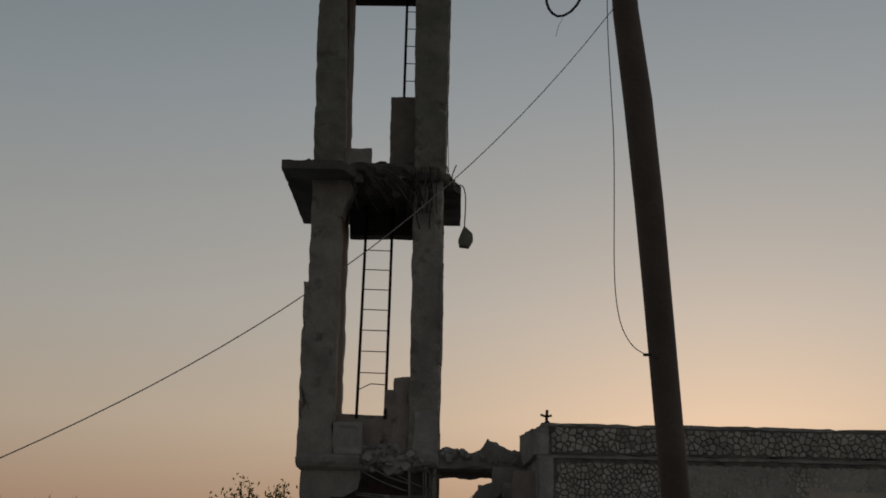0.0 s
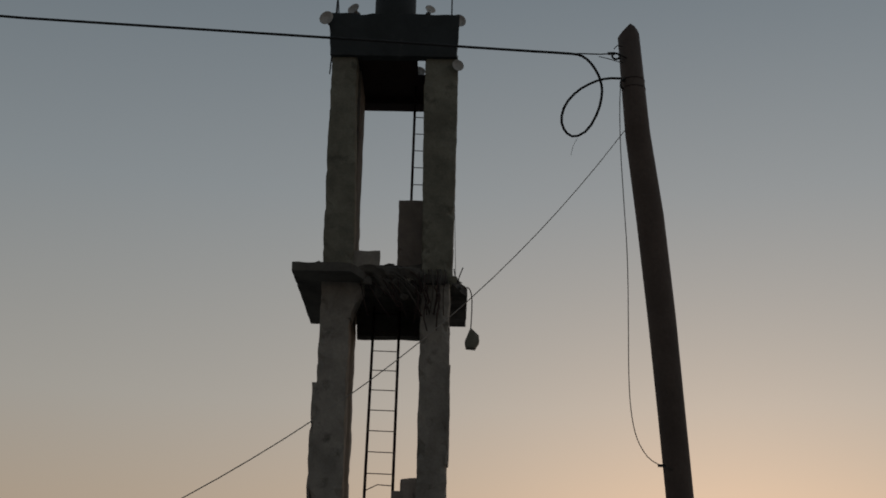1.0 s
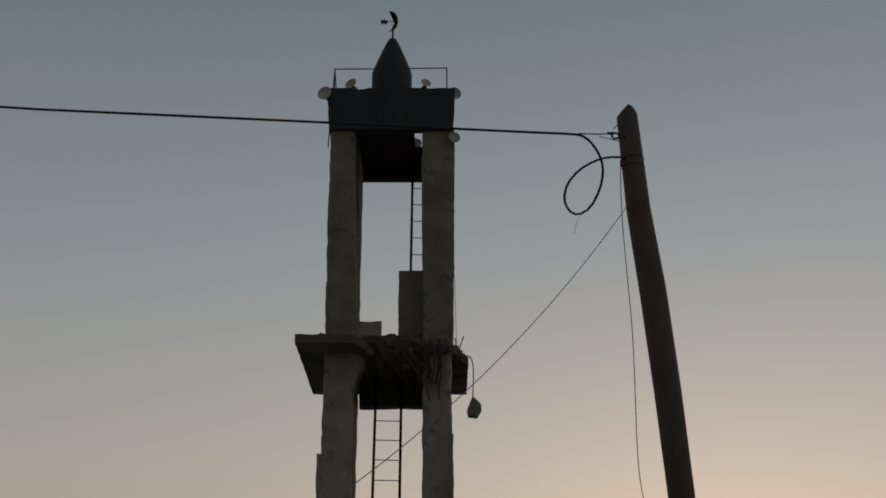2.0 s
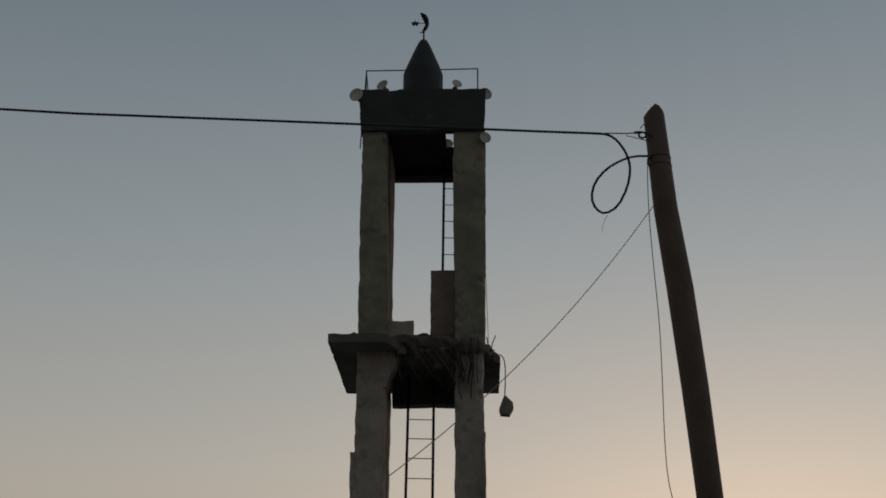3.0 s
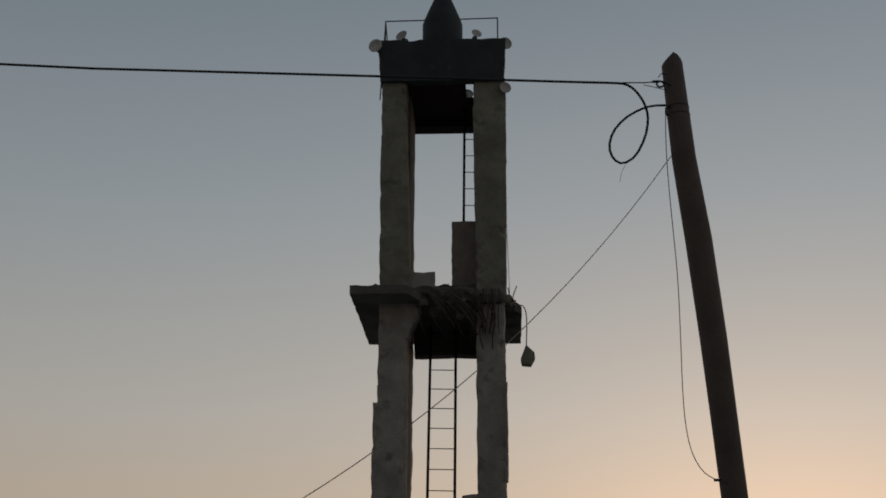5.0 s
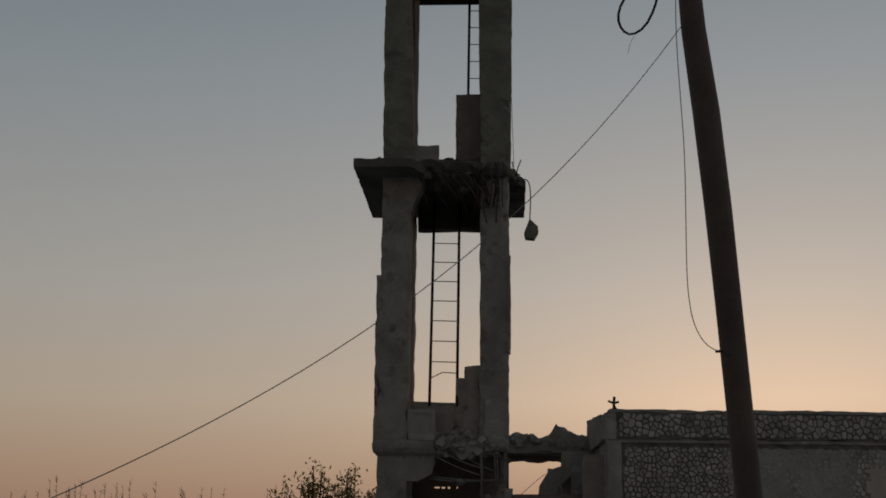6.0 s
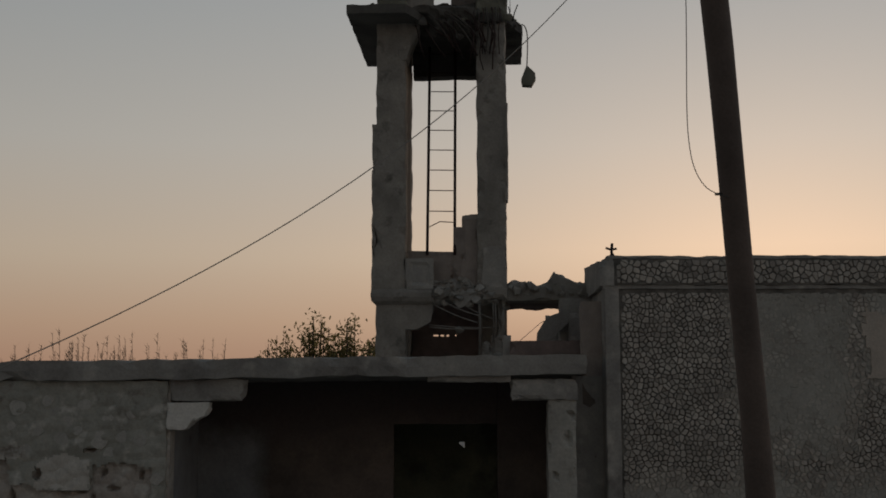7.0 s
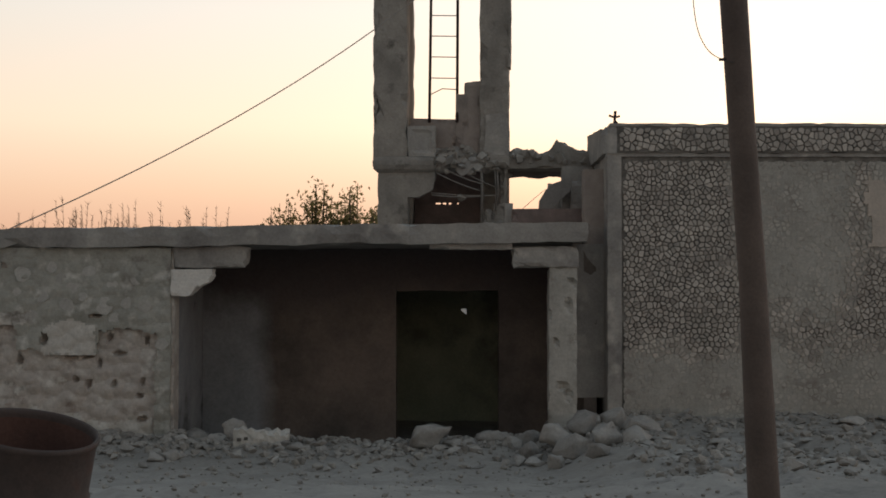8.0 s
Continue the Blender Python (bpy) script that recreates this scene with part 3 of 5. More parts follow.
def build_minaret():
    tower = thing("minaret", "shell-damaged square concrete minaret with an open shaft", "minaret")
    # base storey
    part("pier", rough_box(-1.11, -0.6, 20.5, 21.05, 2.97, 4.05, 0.1, 0.014, 1.5, 50), TOWER, tower)
    def bite(x, y, z):
        k = smooth_step(-0.5, -0.2, x)
        return (0.03 * k * noise.noise(Vector((z * 8, 3, y * 5))) - 0.06 * k * smooth_step(3.9, 3.62, z) - 0.24 * k * smooth_step(3.66, 3.5, z), 0, 0)
    part("panel", rough_box(-0.68, -0.13, 20.495, 20.7, 3.52, 4.0, 0.045, 0.006, 0.8, 51, bite), TOWER, tower, "broken plaster panel")
    # the shattered pier: a stepped stub below, a thin core and bare bars above
    part("pier", rough_box(0.68, 0.87, 20.5, 21.0, 2.97, 3.27, 0.06, 0.018, 2, 52), TOWER, tower, "stepped stub of the shattered pier")
    part("pier", rough_box(0.84, 1.12, 20.5, 21.0, 2.97, 3.42, 0.06, 0.022, 2.4, 152), TOWER, tower, "stepped stub of the shattered pier")
    part("pier", rough_box(0.95, 1.08, 20.56, 20.85, 3.38, 4.1, 0.06, 0.025, 2.4, 53), TOWER, tower, "thin broken core of the pier")
    for x, r, z0 in ((0.645, 0.024, 3.03), (0.875, 0.012, 3.3), (0.915, 0.012, 3.38)):
        part("rebar", tube([(x, 20.5, z0), (x + 0.012, 20.48, 3.6), (x - 0.01, 20.52, 4.08)], r, 6), DUSTY_BAR, tower, "upright dust-coated bar")
    for a, b in (((-0.2, 20.55, 3.56), (0.66, 20.5, 3.53)), ((-0.22, 20.6, 3.6), (0.95, 20.55, 3.55)), ((-0.1, 20.5, 3.92), (0.62, 20.42, 3.62)), ((0.05, 20.5, 3.98), (0.64, 20.45, 3.74)), ((0.3, 20.5, 3.97), (0.95, 20.5, 3.66))):
        m = (Vector(a) + Vector(b)) / 2 + Vector((0, -0.03, -0.03))
        part("rebar", tube([a, m, b], 0.011, 6, smooth=2), DUSTY_BAR, tower, "sagging dust-coated bar")
    part("pier", rough_box(-1.11, -0.62, 22.1, 22.6, 2.97, 4.14, 0.2, 0.01, 1, 54), TOWER, tower)
    part("pier", rough_box(0.6, 1.11, 22.1, 22.6, 2.97, 4.14, 0.2, 0.01, 1, 55), TOWER, tower)
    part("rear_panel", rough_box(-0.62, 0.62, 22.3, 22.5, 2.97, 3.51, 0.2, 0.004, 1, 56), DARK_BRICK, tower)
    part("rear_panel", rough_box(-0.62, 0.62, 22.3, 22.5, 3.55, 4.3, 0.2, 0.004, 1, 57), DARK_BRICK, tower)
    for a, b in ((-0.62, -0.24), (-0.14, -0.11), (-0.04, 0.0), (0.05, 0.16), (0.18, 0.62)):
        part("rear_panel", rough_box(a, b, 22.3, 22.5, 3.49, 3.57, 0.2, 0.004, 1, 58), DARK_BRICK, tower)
    # moulded ledge, whole on one side and broken on the other
    part("ledge", rough_box(-1.1, -0.55, 20.52, 22.62, 3.95, 4.17, 0.1, 0.01, 1, 60), TOWER, tower)
    part("moulding", moulding([(-0.16, 20.5), (-1.09, 20.5), (-1.09, 22.62)], [(-0.04, 3.93), (0.03, 3.945), (0.085, 3.99), (0.11, 4.06), (0.1, 4.13), (0.05, 4.19), (-0.04, 4.215)]), TOWER, tower, "rounded cement moulding")
    def crumble(x, y, z):
        n = noise.noise(Vector((x * 4, y * 3, z * 4)))
        return (0, 0.06 * n, 0.12 * n)
    part("ledge", rough_box(-0.5, 0.9, 20.5, 20.95, 3.99, 4.36, 0.06, 0.03, 1.6, 61, lambda x, y, z: (0, 0.06 * noise.noise(Vector((x * 4, y * 3, z * 4))) + (0.12 if z > 4.2 and y < 20.7 else 0), 0.14 * noise.noise(Vector((x * 5, y * 3, z * 4))) - (0.1 * abs(x - 0.15) if z > 4.2 else 0))), CONCRETE, tower, "crumbled ledge")
    part("ledge", rough_box(0.7, 1.12, 20.45, 22.65, 4.02, 4.28, 0.09, 0.02, 1.6, 62), TOWER, tower, "chipped ledge")
    # four corner columns
    flare = lambda x, y, z: (-0.02 * smooth_step(7.1, 7.0, z) * (1 if x < -0.9 else 0), 0, 0)
    for x0, x1, y0, y1, s in ((-1.12, -0.61, 20.5, 21.0, 63), (0.61, 1.11, 20.5, 21.0, 64), (-1.12, -0.65, 22.1, 22.6, 65), (0.61, 1.11, 22.1, 22.6, 66)):
        part("column", rough_box(x0, x1, y0, y1, 4.1, 8.9, 0.13, 0.02, 1.6, s, flare), TOWER, tower, "chipped square concrete column")
        part("column", rough_box(x0 - (0.03 if x0 < 0 else -0.0), x1 + (0.05 if x0 > 0 else 0), y0, y1, 8.85, 13.3, 0.13, 0.016, 1.4, s + 10, lambda x, y, z: (0.02 * (z - 11) / 2.2 * (1 if x > 0 else -1) - (0.065 * smooth_step(9.3, 12.8, z) if abs(x) < 0.8 else 0), 0, 0)), UPPER_TOWER, tower, "dark olive square concrete column")
    part("plaster_skin", rough_box(-1.19, -1.11, 20.49, 20.9, 4.1, 7.05, 0.12, 0.014, 1.8, 77), TOWER, tower, "surviving render layer")
    part("plaster_skin", rough_box(1.09, 1.14, 20.49, 20.9, 5.7, 7.4, 0.12, 0.014, 1.8, 78), TOWER, tower)
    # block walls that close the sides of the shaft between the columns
    # their dark colour holds the shade inside the shaft
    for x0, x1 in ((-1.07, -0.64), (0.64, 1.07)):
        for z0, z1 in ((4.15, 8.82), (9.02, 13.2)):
            part("side_wall", rough_box(x0, x1, 20.98, 22.12, z0, z1, 0.2, 0.008, 1, 160), SHADED_CONCRETE, tower, "block wall inside the shaft, coloured dark for shade")
    # infill left behind in the shaft
    part("infill", rough_box(-0.58, 0.24, 20.68, 20.95, 4.2, 4.88, 0.09, 0.02, 1.6, 80), BRICK, tower, "low remnant of block infill")
    part("infill", rough_box(-0.6, -0.13, 20.47, 20.7, 4.2, 4.72, 0.06, 0.01, 1.3, 81, lambda x, y, z: (0, 0.03 if y < 20.5 and -0.53 < x < -0.2 and 4.27 < z < 4.65 else 0, 0)), CONCRETE, tower, "pale block with a raised rim")
    part("plaster_skin", rough_box(0.66, 1.1, 20.455, 20.5, 4.22, 4.92, 0.05, 0.012, 1.6, 79, lambda x, y, z: ((0.1 * noise.noise(Vector((z * 5, 1, 2))) + 0.06) if x < 0.7 else 0, 0, 0)), CONCRETE, tower, "pale patch of surviving render")
    debris = random.Random(61)
    for k in range(46):
        x = debris.uniform(-0.3, 1.0)
        size = debris.uniform(0.07, 0.2)
        bm = chunk(debris, (size * 1.2, size, size), 0.9, 11)
        bmesh.ops.translate(bm, verts=bm.verts, vec=(x, 20.5 + debris.uniform(-0.06, 0.12), debris.uniform(3.98, 4.34) - 0.08 * abs(x - 0.2)))
        part("torn_concrete", bm, CONCRETE if k % 4 == 0 else TOWER, tower, "small crumb of broken ledge")
    part("infill", rough_box(0.2, 0.4, 20.66, 20.95, 4.2, 5.28, 0.08, 0.018, 1.6, 82), BRICK, tower)
    part("infill", rough_box(0.34, 0.64, 20.66, 20.95, 4.2, 5.5, 0.08, 0.018, 1.6, 83), BRICK, tower)
    part("infill", rough_box(0.13, 0.62, 21.35, 21.65, 8.95, 10.72, 0.1, 0.012, 1.2, 84), BRICK, tower, "standing stub of block wall")
    # balcony slab with a torn front
    def torn(x, y, z):
        n = noise.noise(Vector((x * 3.1, 0, 2))) + 0.5 * noise.noise(Vector((x * 8, 1, 2)))
        k = smooth_step(-0.6, -0.3, x)
        front = k * (0.55 + 0.14 * n) + 0.8 * smooth_step(1.05, 1.42, x) ** 1.5
        return (0, front * (23.2 - y) / 3.3, k * 0.05 * n * max(0, 1 - (y - 19.9) / 1.2))
    # slab, beams and torn edge carry the balcony's shade in their colour
    part("balcony_slab", rough_box(-1.58, 1.42, 19.9, 23.2, 8.84, 9.0, 0.11, 0.008, 0.6, 90, torn), SHADED_CONCRETE, tower, "balcony slab with a torn front edge")
    kerb = random.Random(91)
    for k in range(13):
        size = kerb.uniform(0.06, 0.15)
        bm = chunk(kerb, (size * 1.5, size, size), 0.9, 10)
        bmesh.ops.translate(bm, verts=bm.verts, vec=(kerb.uniform(-1.5, -1.05) if k < 9 else kerb.uniform(1.0, 1.35), kerb.uniform(19.98, 20.15) if k < 9 else kerb.uniform(20.85, 21.1), 8.985))
        part("kerb_crumb", bm, UPPER_TOWER, tower, "crumb of the broken balcony kerb")
    part("balcony_beam", rough_box(-0.62, 0.64, 22.25, 22.55, 8.36, 8.86, 0.15, 0.012, 1, 92), SHADED_CONCRETE, tower)
    part("balcony_beam", rough_box(-0.62, 0.64, 20.75, 21.0, 8.9, 9.28, 0.09, 0.03, 1.8, 93, crumble), SHADED_CONCRETE, tower)
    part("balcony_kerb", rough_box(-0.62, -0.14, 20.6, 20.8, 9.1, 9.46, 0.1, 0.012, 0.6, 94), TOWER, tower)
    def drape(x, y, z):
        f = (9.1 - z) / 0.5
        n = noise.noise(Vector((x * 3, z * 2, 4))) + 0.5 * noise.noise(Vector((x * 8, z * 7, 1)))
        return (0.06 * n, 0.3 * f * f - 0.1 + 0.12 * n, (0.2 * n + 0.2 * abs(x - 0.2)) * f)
    part("torn_slab", rough_box(-0.5, 0.62, 20.42, 20.52, 8.6, 9.1, 0.06, 0.035, 1.8, 96, drape), SHADED_CONCRETE, tower, "torn slab edge bent down on its bars")
    haunch = lambda x, y, z: (-0.2 * smooth_step(8.8, 8.25, z) * (1 if x > -0.55 else 0), 0, 0)
    part("haunch", rough_box(-0.62, -0.38, 20.52, 20.95, 8.2, 8.86, 0.08, 0.012, 1.4, 95, haunch), TOWER, tower)
    return tower


minaret = build_minaret()
# ---- pole, wires and drum ----
def build_pole():
    pole = thing("utility_pole", "leaning weathered timber utility pole with a pointed top", "utility pole")
    zs = [(2.73, -0.1, .137), (2.72, 0.2, .135), (2.70, 0.6, .13), (2.63, 2.1, .115), (2.545, 3.4, .112), (2.485, 4.4, .115), (2.435, 5.2, .12), (2.365, 6.1, .122), (2.28, 6.9, .112), (2.225, 7.8, .1)]
    bm = tube([(x, 9.8, z) for x, z, r in zs], [r for x, z, r in zs], 16)
    top = [v for v in bm.verts if v.co.z > 7.7]
    for v in top:
        v.co.z = 7.96 - 1.0 * abs(v.co.x - 2.235)
    part("shaft", bm, WOOD, pole)
    for z, x in ((7.41, 2.252), (7.33, 2.257)):
        part("band", tube([(x + 0.103 * math.cos(a), 9.8 + 0.103 * math.sin(a), z) for a in np.linspace(0, math.tau, 33)], 0.006, 6), RUST, pole, "rusty steel band round the pole")
    part("hook", tube([(2.17, 9.74, 7.4), (2.13, 9.72, 7.37), (2.125, 9.72, 7.32), (2.15, 9.72, 7.29)], 0.012, 6), DARK_STEEL, pole, "small steel hook")
    part("cleat", tube([(2.4, 9.72, 3.93), (2.34, 9.7, 3.925)], 0.012, 6), DARK_STEEL, pole, "small wire cleat")
    return pole


build_pole()


def wire(name, pts, r, mat, label, category="cable", smooth=3):
    return tagged(part(name, tube(pts, r, 6, smooth=smooth), mat), label, category)


wire("power_cable", [(-14, 9.6, 8.55), (-9, 9.7, 8.1), (-4.16, 9.8, 7.83), (-0.56, 9.8, 7.735), (0.6, 9.8, 7.7), (1.3, 9.8, 7.68), (1.68, 9.8, 7.672), (1.78, 9.8, 7.662), (1.86, 9.8, 7.605), (1.93, 9.8, 7.495),
                     (1.965, 9.8, 7.39), (1.972, 9.8, 7.28), (1.937, 9.8, 7.11), (1.84, 9.8, 6.915), (1.715, 9.8, 6.835), (1.63, 9.8, 6.885), (1.592, 9.8, 7.005), (1.632, 9.8, 7.16), (1.745, 9.8, 7.3), (1.893, 9.8, 7.395), (2.02, 9.8, 7.438), (2.17, 9.8, 7.44)], 0.012, CABLE, "thick black power cable ending in a slack loop", "cable", 2)
A, B = Vector((2.2, 9.8, 6.97)), Vector((-3.95, 6.57, 1.755))
guy = []
for k in range(17):
    s = k / 16
    guy.append(A.lerp(B, s) + 4 * s * (1 - s) * Vector((0, 0.128, -0.784 + 0.496 * (s - 0.5))))
wire("guy_wire", guy + [(-5.6, 5.7, 1.16)], 0.0042, ZINC_WIRE, "thin grey wire slung down from the pole", "wire", 2)
wire("loose_wire", [(2.16, 9.72, 7.42), (2.115, 9.7, 7.35), (2.1, 9.7, 6.8), (2.12, 9.7, 6.2), (2.14, 9.7, 5.7), (2.13, 9.7, 5.1), (2.12, 9.7, 4.7), (2.125, 9.7, 4.4), (2.16, 9.7, 4.16), (2.24, 9.7, 4.0), (2.34, 9.7, 3.93), (2.46, 9.7, 3.9)], 0.004, THIN_WIRE, "thin slack wire hanging beside the pole", "wire")



def build_drum():
    drum = thing("steel_drum", "open rusty steel drum leaning on the dirt", "drum")
    r = 0.335
    wall = [(r, 0.0), (r + 0.008, 0.012), (r, 0.03)]
    for z in (0.34, 0.69):
        wall += [(r, z - 0.03), (r + 0.012, z - 0.012), (r + 0.012, z + 0.012), (r, z + 0.03)]
    wall += [(r, 0.99), (r + 0.012, 1.0), (r + 0.014, 1.018), (r + 0.004, 1.03), (r - 0.008, 1.022), (r - 0.012, 1.0), (r - 0.012, 0.05)]
    part("shell", lathe(wall, (0, 0, 0), 56), DRUM_RUST, drum)
    part("lining", lathe([(r - 0.016, 0.05), (r - 0.016, 0.985)], (0, 0, 0), 48), RED_RUST, drum, "red-brown rusted inside")
    part("bottom", lathe([(0.001, 0.04), (r - 0.01, 0.04)], (0, 0, 0), 48), DRUM_RUST, drum)
    drum.matrix_world = pose(-2.22, 5.97, 0.335, 8.0, 11.5, 0)


build_drum()
# ---- minaret head, dome and fittings ----
def plate(outline, centre, thick):
    """A flat cut-out in the x-z plane."""
    bm = bmesh.new()
    n = len(outline)
    a = [bm.verts.new((centre[0] + x, centre[1] - thick / 2, centre[2] + z)) for x, z in outline]
    b = [bm.verts.new((centre[0] + x, centre[1] + thick / 2, centre[2] + z)) for x, z in outline]
    for k in range(n):
        bm.faces.new((a[k], a[(k + 1) % n], b[(k + 1) % n], b[k]))
    bm.faces.new(a[::-1])
    bm.faces.new(b)
    bmesh.ops.triangulate(bm, faces=[f for f in bm.faces if len(f.verts) > 4])
    return bm


def build_head():
    t = minaret
    flare = lambda x, y, z: (0.07 * (z - 13.2) / 0.87 * (1 if x > 0 else -1) * (0.5 if x > 0 else 1), -0.04 * (z - 13.2) / 0.87, 0)
    part("fascia", rough_box(-1.19, 1.15, 20.42, 20.62, 13.22, 14.08, 0.12, 0.012, 1.2, 100, flare), DARK_PAINT, t, "dark painted fascia board")
    part("fascia", rough_box(-1.19, -1.0, 20.63, 22.5, 13.22, 14.05, 0.2, 0.01, 1, 101), DARK_PAINT, t)
    part("fascia", rough_box(0.97, 1.15, 20.63, 22.5, 13.22, 14.05, 0.2, 0.01, 1, 102), DARK_PAINT, t)
    # slabs and beam coloured near-black in place of the shade below them
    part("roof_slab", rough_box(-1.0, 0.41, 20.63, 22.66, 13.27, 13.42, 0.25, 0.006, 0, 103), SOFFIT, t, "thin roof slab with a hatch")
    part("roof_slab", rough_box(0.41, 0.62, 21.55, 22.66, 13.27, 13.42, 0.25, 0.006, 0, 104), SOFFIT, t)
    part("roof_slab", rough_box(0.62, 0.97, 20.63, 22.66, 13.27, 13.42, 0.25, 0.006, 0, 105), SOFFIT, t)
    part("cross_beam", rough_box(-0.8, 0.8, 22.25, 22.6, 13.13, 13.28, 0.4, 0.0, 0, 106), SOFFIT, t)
    dome = part("dome", lathe([(0.395, 0), (0.4, 0.5), (0.4, 0.95), (0.365, 1.06), (0.265, 1.32), (0.15, 1.61), (0.09, 1.735), (0.065, 1.77), (0.001, 1.78)], (-0.07, 21.4, 14.0), 28), DARK_PAINT, t, "dark painted pointed dome")
    part("dome_base", rough_box(-0.5, 0.34, 21.0, 21.85, 13.4, 14.02, 0.2, 0.008, 1, 107), TOWER, t)
    part("finial", tube([(-0.07, 21.4, 15.75), (-0.07, 21.4, 15.99)], 0.018, 8), DARK_STEEL, dome, "thin finial rod")
    out = []
    for k in range(17):
        a = radians(-95 + 190 * k / 16)
        out.append((0.169 * math.cos(a), 0.235 * math.sin(a)))
    for k in range(1, 16):
        a = radians(95 - 190 * k / 16)
        out.append((-0.015 + 0.14 * math.cos(a * 90 / 95), 0.232 * math.sin(a)))
    part("crescent", plate(out, (-0.135, 21.4, 16.2), 0.03), DARK_STEEL, dome, "cut-out steel crescent")
    star = [((0.08 if k % 2 == 0 else 0.031) * math.sin(k * math.pi / 5), (0.08 if k % 2 == 0 else 0.031) * math.cos(k * math.pi / 5)) for k in range(10)]
    part("star", plate(star, (-0.25, 21.4, 16.19), 0.025), DARK_STEEL, dome, "small five-pointed steel star")
    part("star_arm", tube([(-0.25, 21.4, 16.19), (0.01, 21.4, 16.19)], 0.008, 6), DARK_STEEL, dome)
    # guard rail behind the dome
    for x in (-1.27, 1.03):
        part("rail_post", tube([(x, 21.9, 13.4), (x, 21.9, 15.38)], 0.014, 8), DARK_STEEL, t)
    for x0, y0 in ((-1.31, 21.55), (-1.1, 22.2)):
        part("rail_post", tube([(x0, y0, 13.4), (-1.27, 21.9, 15.36)], 0.012, 8), DARK_STEEL, t)
    part("top_rail", tube([(-1.28, 21.9, 15.37), (-0.1, 21.9, 15.38), (1.04, 21.9, 15.4)], 0.013, 8), DARK_STEEL, t, "thin steel guard rail")
    # torn reinforcement along the balcony front
    rng = random.Random(5)
    for k in range(9):
        x = rng.uniform(0.45, 0.95)
        z = rng.uniform(8.95, 9.1)
        pts = [(x, 20.55, z)]
        for s in range(4):
            x += rng.uniform(-0.08, 0.08)
            z -= rng.uniform(0.12, 0.3)
            pts.append((x, 20.3 + rng.uniform(-0.15, 0.12), z))
        part("rebar", tube(pts, 0.012, 6, smooth=2), RUST, t, "bent reinforcing bar")
    for k in range(11):
        x = rng.uniform(-0.5, 0.4)
        z = rng.uniform(8.8, 9.2)
        dx = rng.uniform(-0.15, 0.5)
        pts = [(x, 20.65, z), (x + dx * 0.4, 20.35, z - rng.uniform(0.0, 0.2)), (x + dx, 20.25 + rng.uniform(-0.1, 0.2), z - rng.uniform(0.25, 0.65)), (x + dx * 1.4, 20.4, z - rng.uniform(0.4, 0.8))]
        part("rebar", tube(pts, 0.011, 6, smooth=2), RUST, t, "bent reinforcing bar")
    for k in range(8):
        x = rng.uniform(-0.3, 0.35)
        z = rng.uniform(8.85, 9.1)
        run, drop = rng.uniform(0.35, 0.75), rng.uniform(0.35, 0.75)
        pts = [(x, 20.5, z), (x + 0.25 * run, 20.3, z - 0.1 * drop), (x + 0.7 * run, 20.24, z - 0.55 * drop), (x + run, 20.36, z - drop)]
        part("rebar", tube(pts, rng.uniform(0.006, 0.012), 5, smooth=2), OLD_BAR, t, "dull bent bar")
    for k in range(7):
        x = 0.56 + 0.075 * k + rng.uniform(-0.02, 0.02)
        part("rebar", tube([(x, 20.5, 9.1), (x + 0.02, 20.3, 8.95), (x + rng.uniform(-0.05, 0.05), 20.3, 8.6), (x + rng.uniform(-0.08, 0.08), 20.42, 8.25)], rng.uniform(0.008, 0.014), 5, smooth=2), OLD_BAR if k % 2 else RUST, t, "hanging reinforcing bar")
    for x, z, s in ((0.33, 8.62, 0.2), (-0.05, 8.75, 0.16), (0.15, 8.9, 0.18), (0.6, 8.85, 0.22), (-0.35, 8.92, 0.26), (0.4, 9.0, 0.24), (1.15, 8.95, 0.2), (1.25, 8.8, 0.16)):
        bm = chunk(rng, (s, s * 0.8, s), 0.9)
        bmesh.ops.translate(bm, verts=bm.verts, vec=(x, 20.42, z - s / 2))
        # lower lumps get the darker tone of the balcony's shade
        part("torn_concrete", bm, UPPER_TOWER if z > 8.94 else SHADED_CONCRETE, t, "torn lump of concrete held by bars")
    for x, z, s in ((0.2, 4.1, 0.16), (0.45, 4.0, 0.2), (0.05, 3.98, 0.12), (0.3, 3.55, 0.16), (0.95, 3.1, 0.3), (0.8, 3.05, 0.24), (1.0, 3.42, 0.14), (0.76, 3.3, 0.12)):
        bm = chunk(rng, (s * 1.4, s, s), 0.9)
        bmesh.ops.translate(bm, verts=bm.verts, vec=(x, 20.52, z - s / 2))
        part("torn_concrete", bm, TOWER, t, "torn lump of concrete")
    part("rebar", tube([(1.24, 20.75, 8.93), (1.27, 20.7, 9.06), (1.33, 20.65, 9.2)], 0.01, 6), RUST, t, "bent reinforcing bar")
    part("rebar", tube([(1.17, 20.7, 8.93), (1.19, 20.65, 9.05), (1.17, 20.62, 9.16)], 0.01, 6), RUST, t, "bent reinforcing bar")


build_head()
PIVOT = Matrix.Translation((0, 20.5, 0))
TURN = PIVOT @ pose(0, 0, 0, 0, 0, -2.6) @ PIVOT.inverted()
minaret.matrix_world = TURN


def hung(name, bm, mat, label, category):
    """A loose thing on the tower, turned with it."""
    ob = tagged(part(name, bm, mat), label, category)
    ob.matrix_world = TURN
    return ob


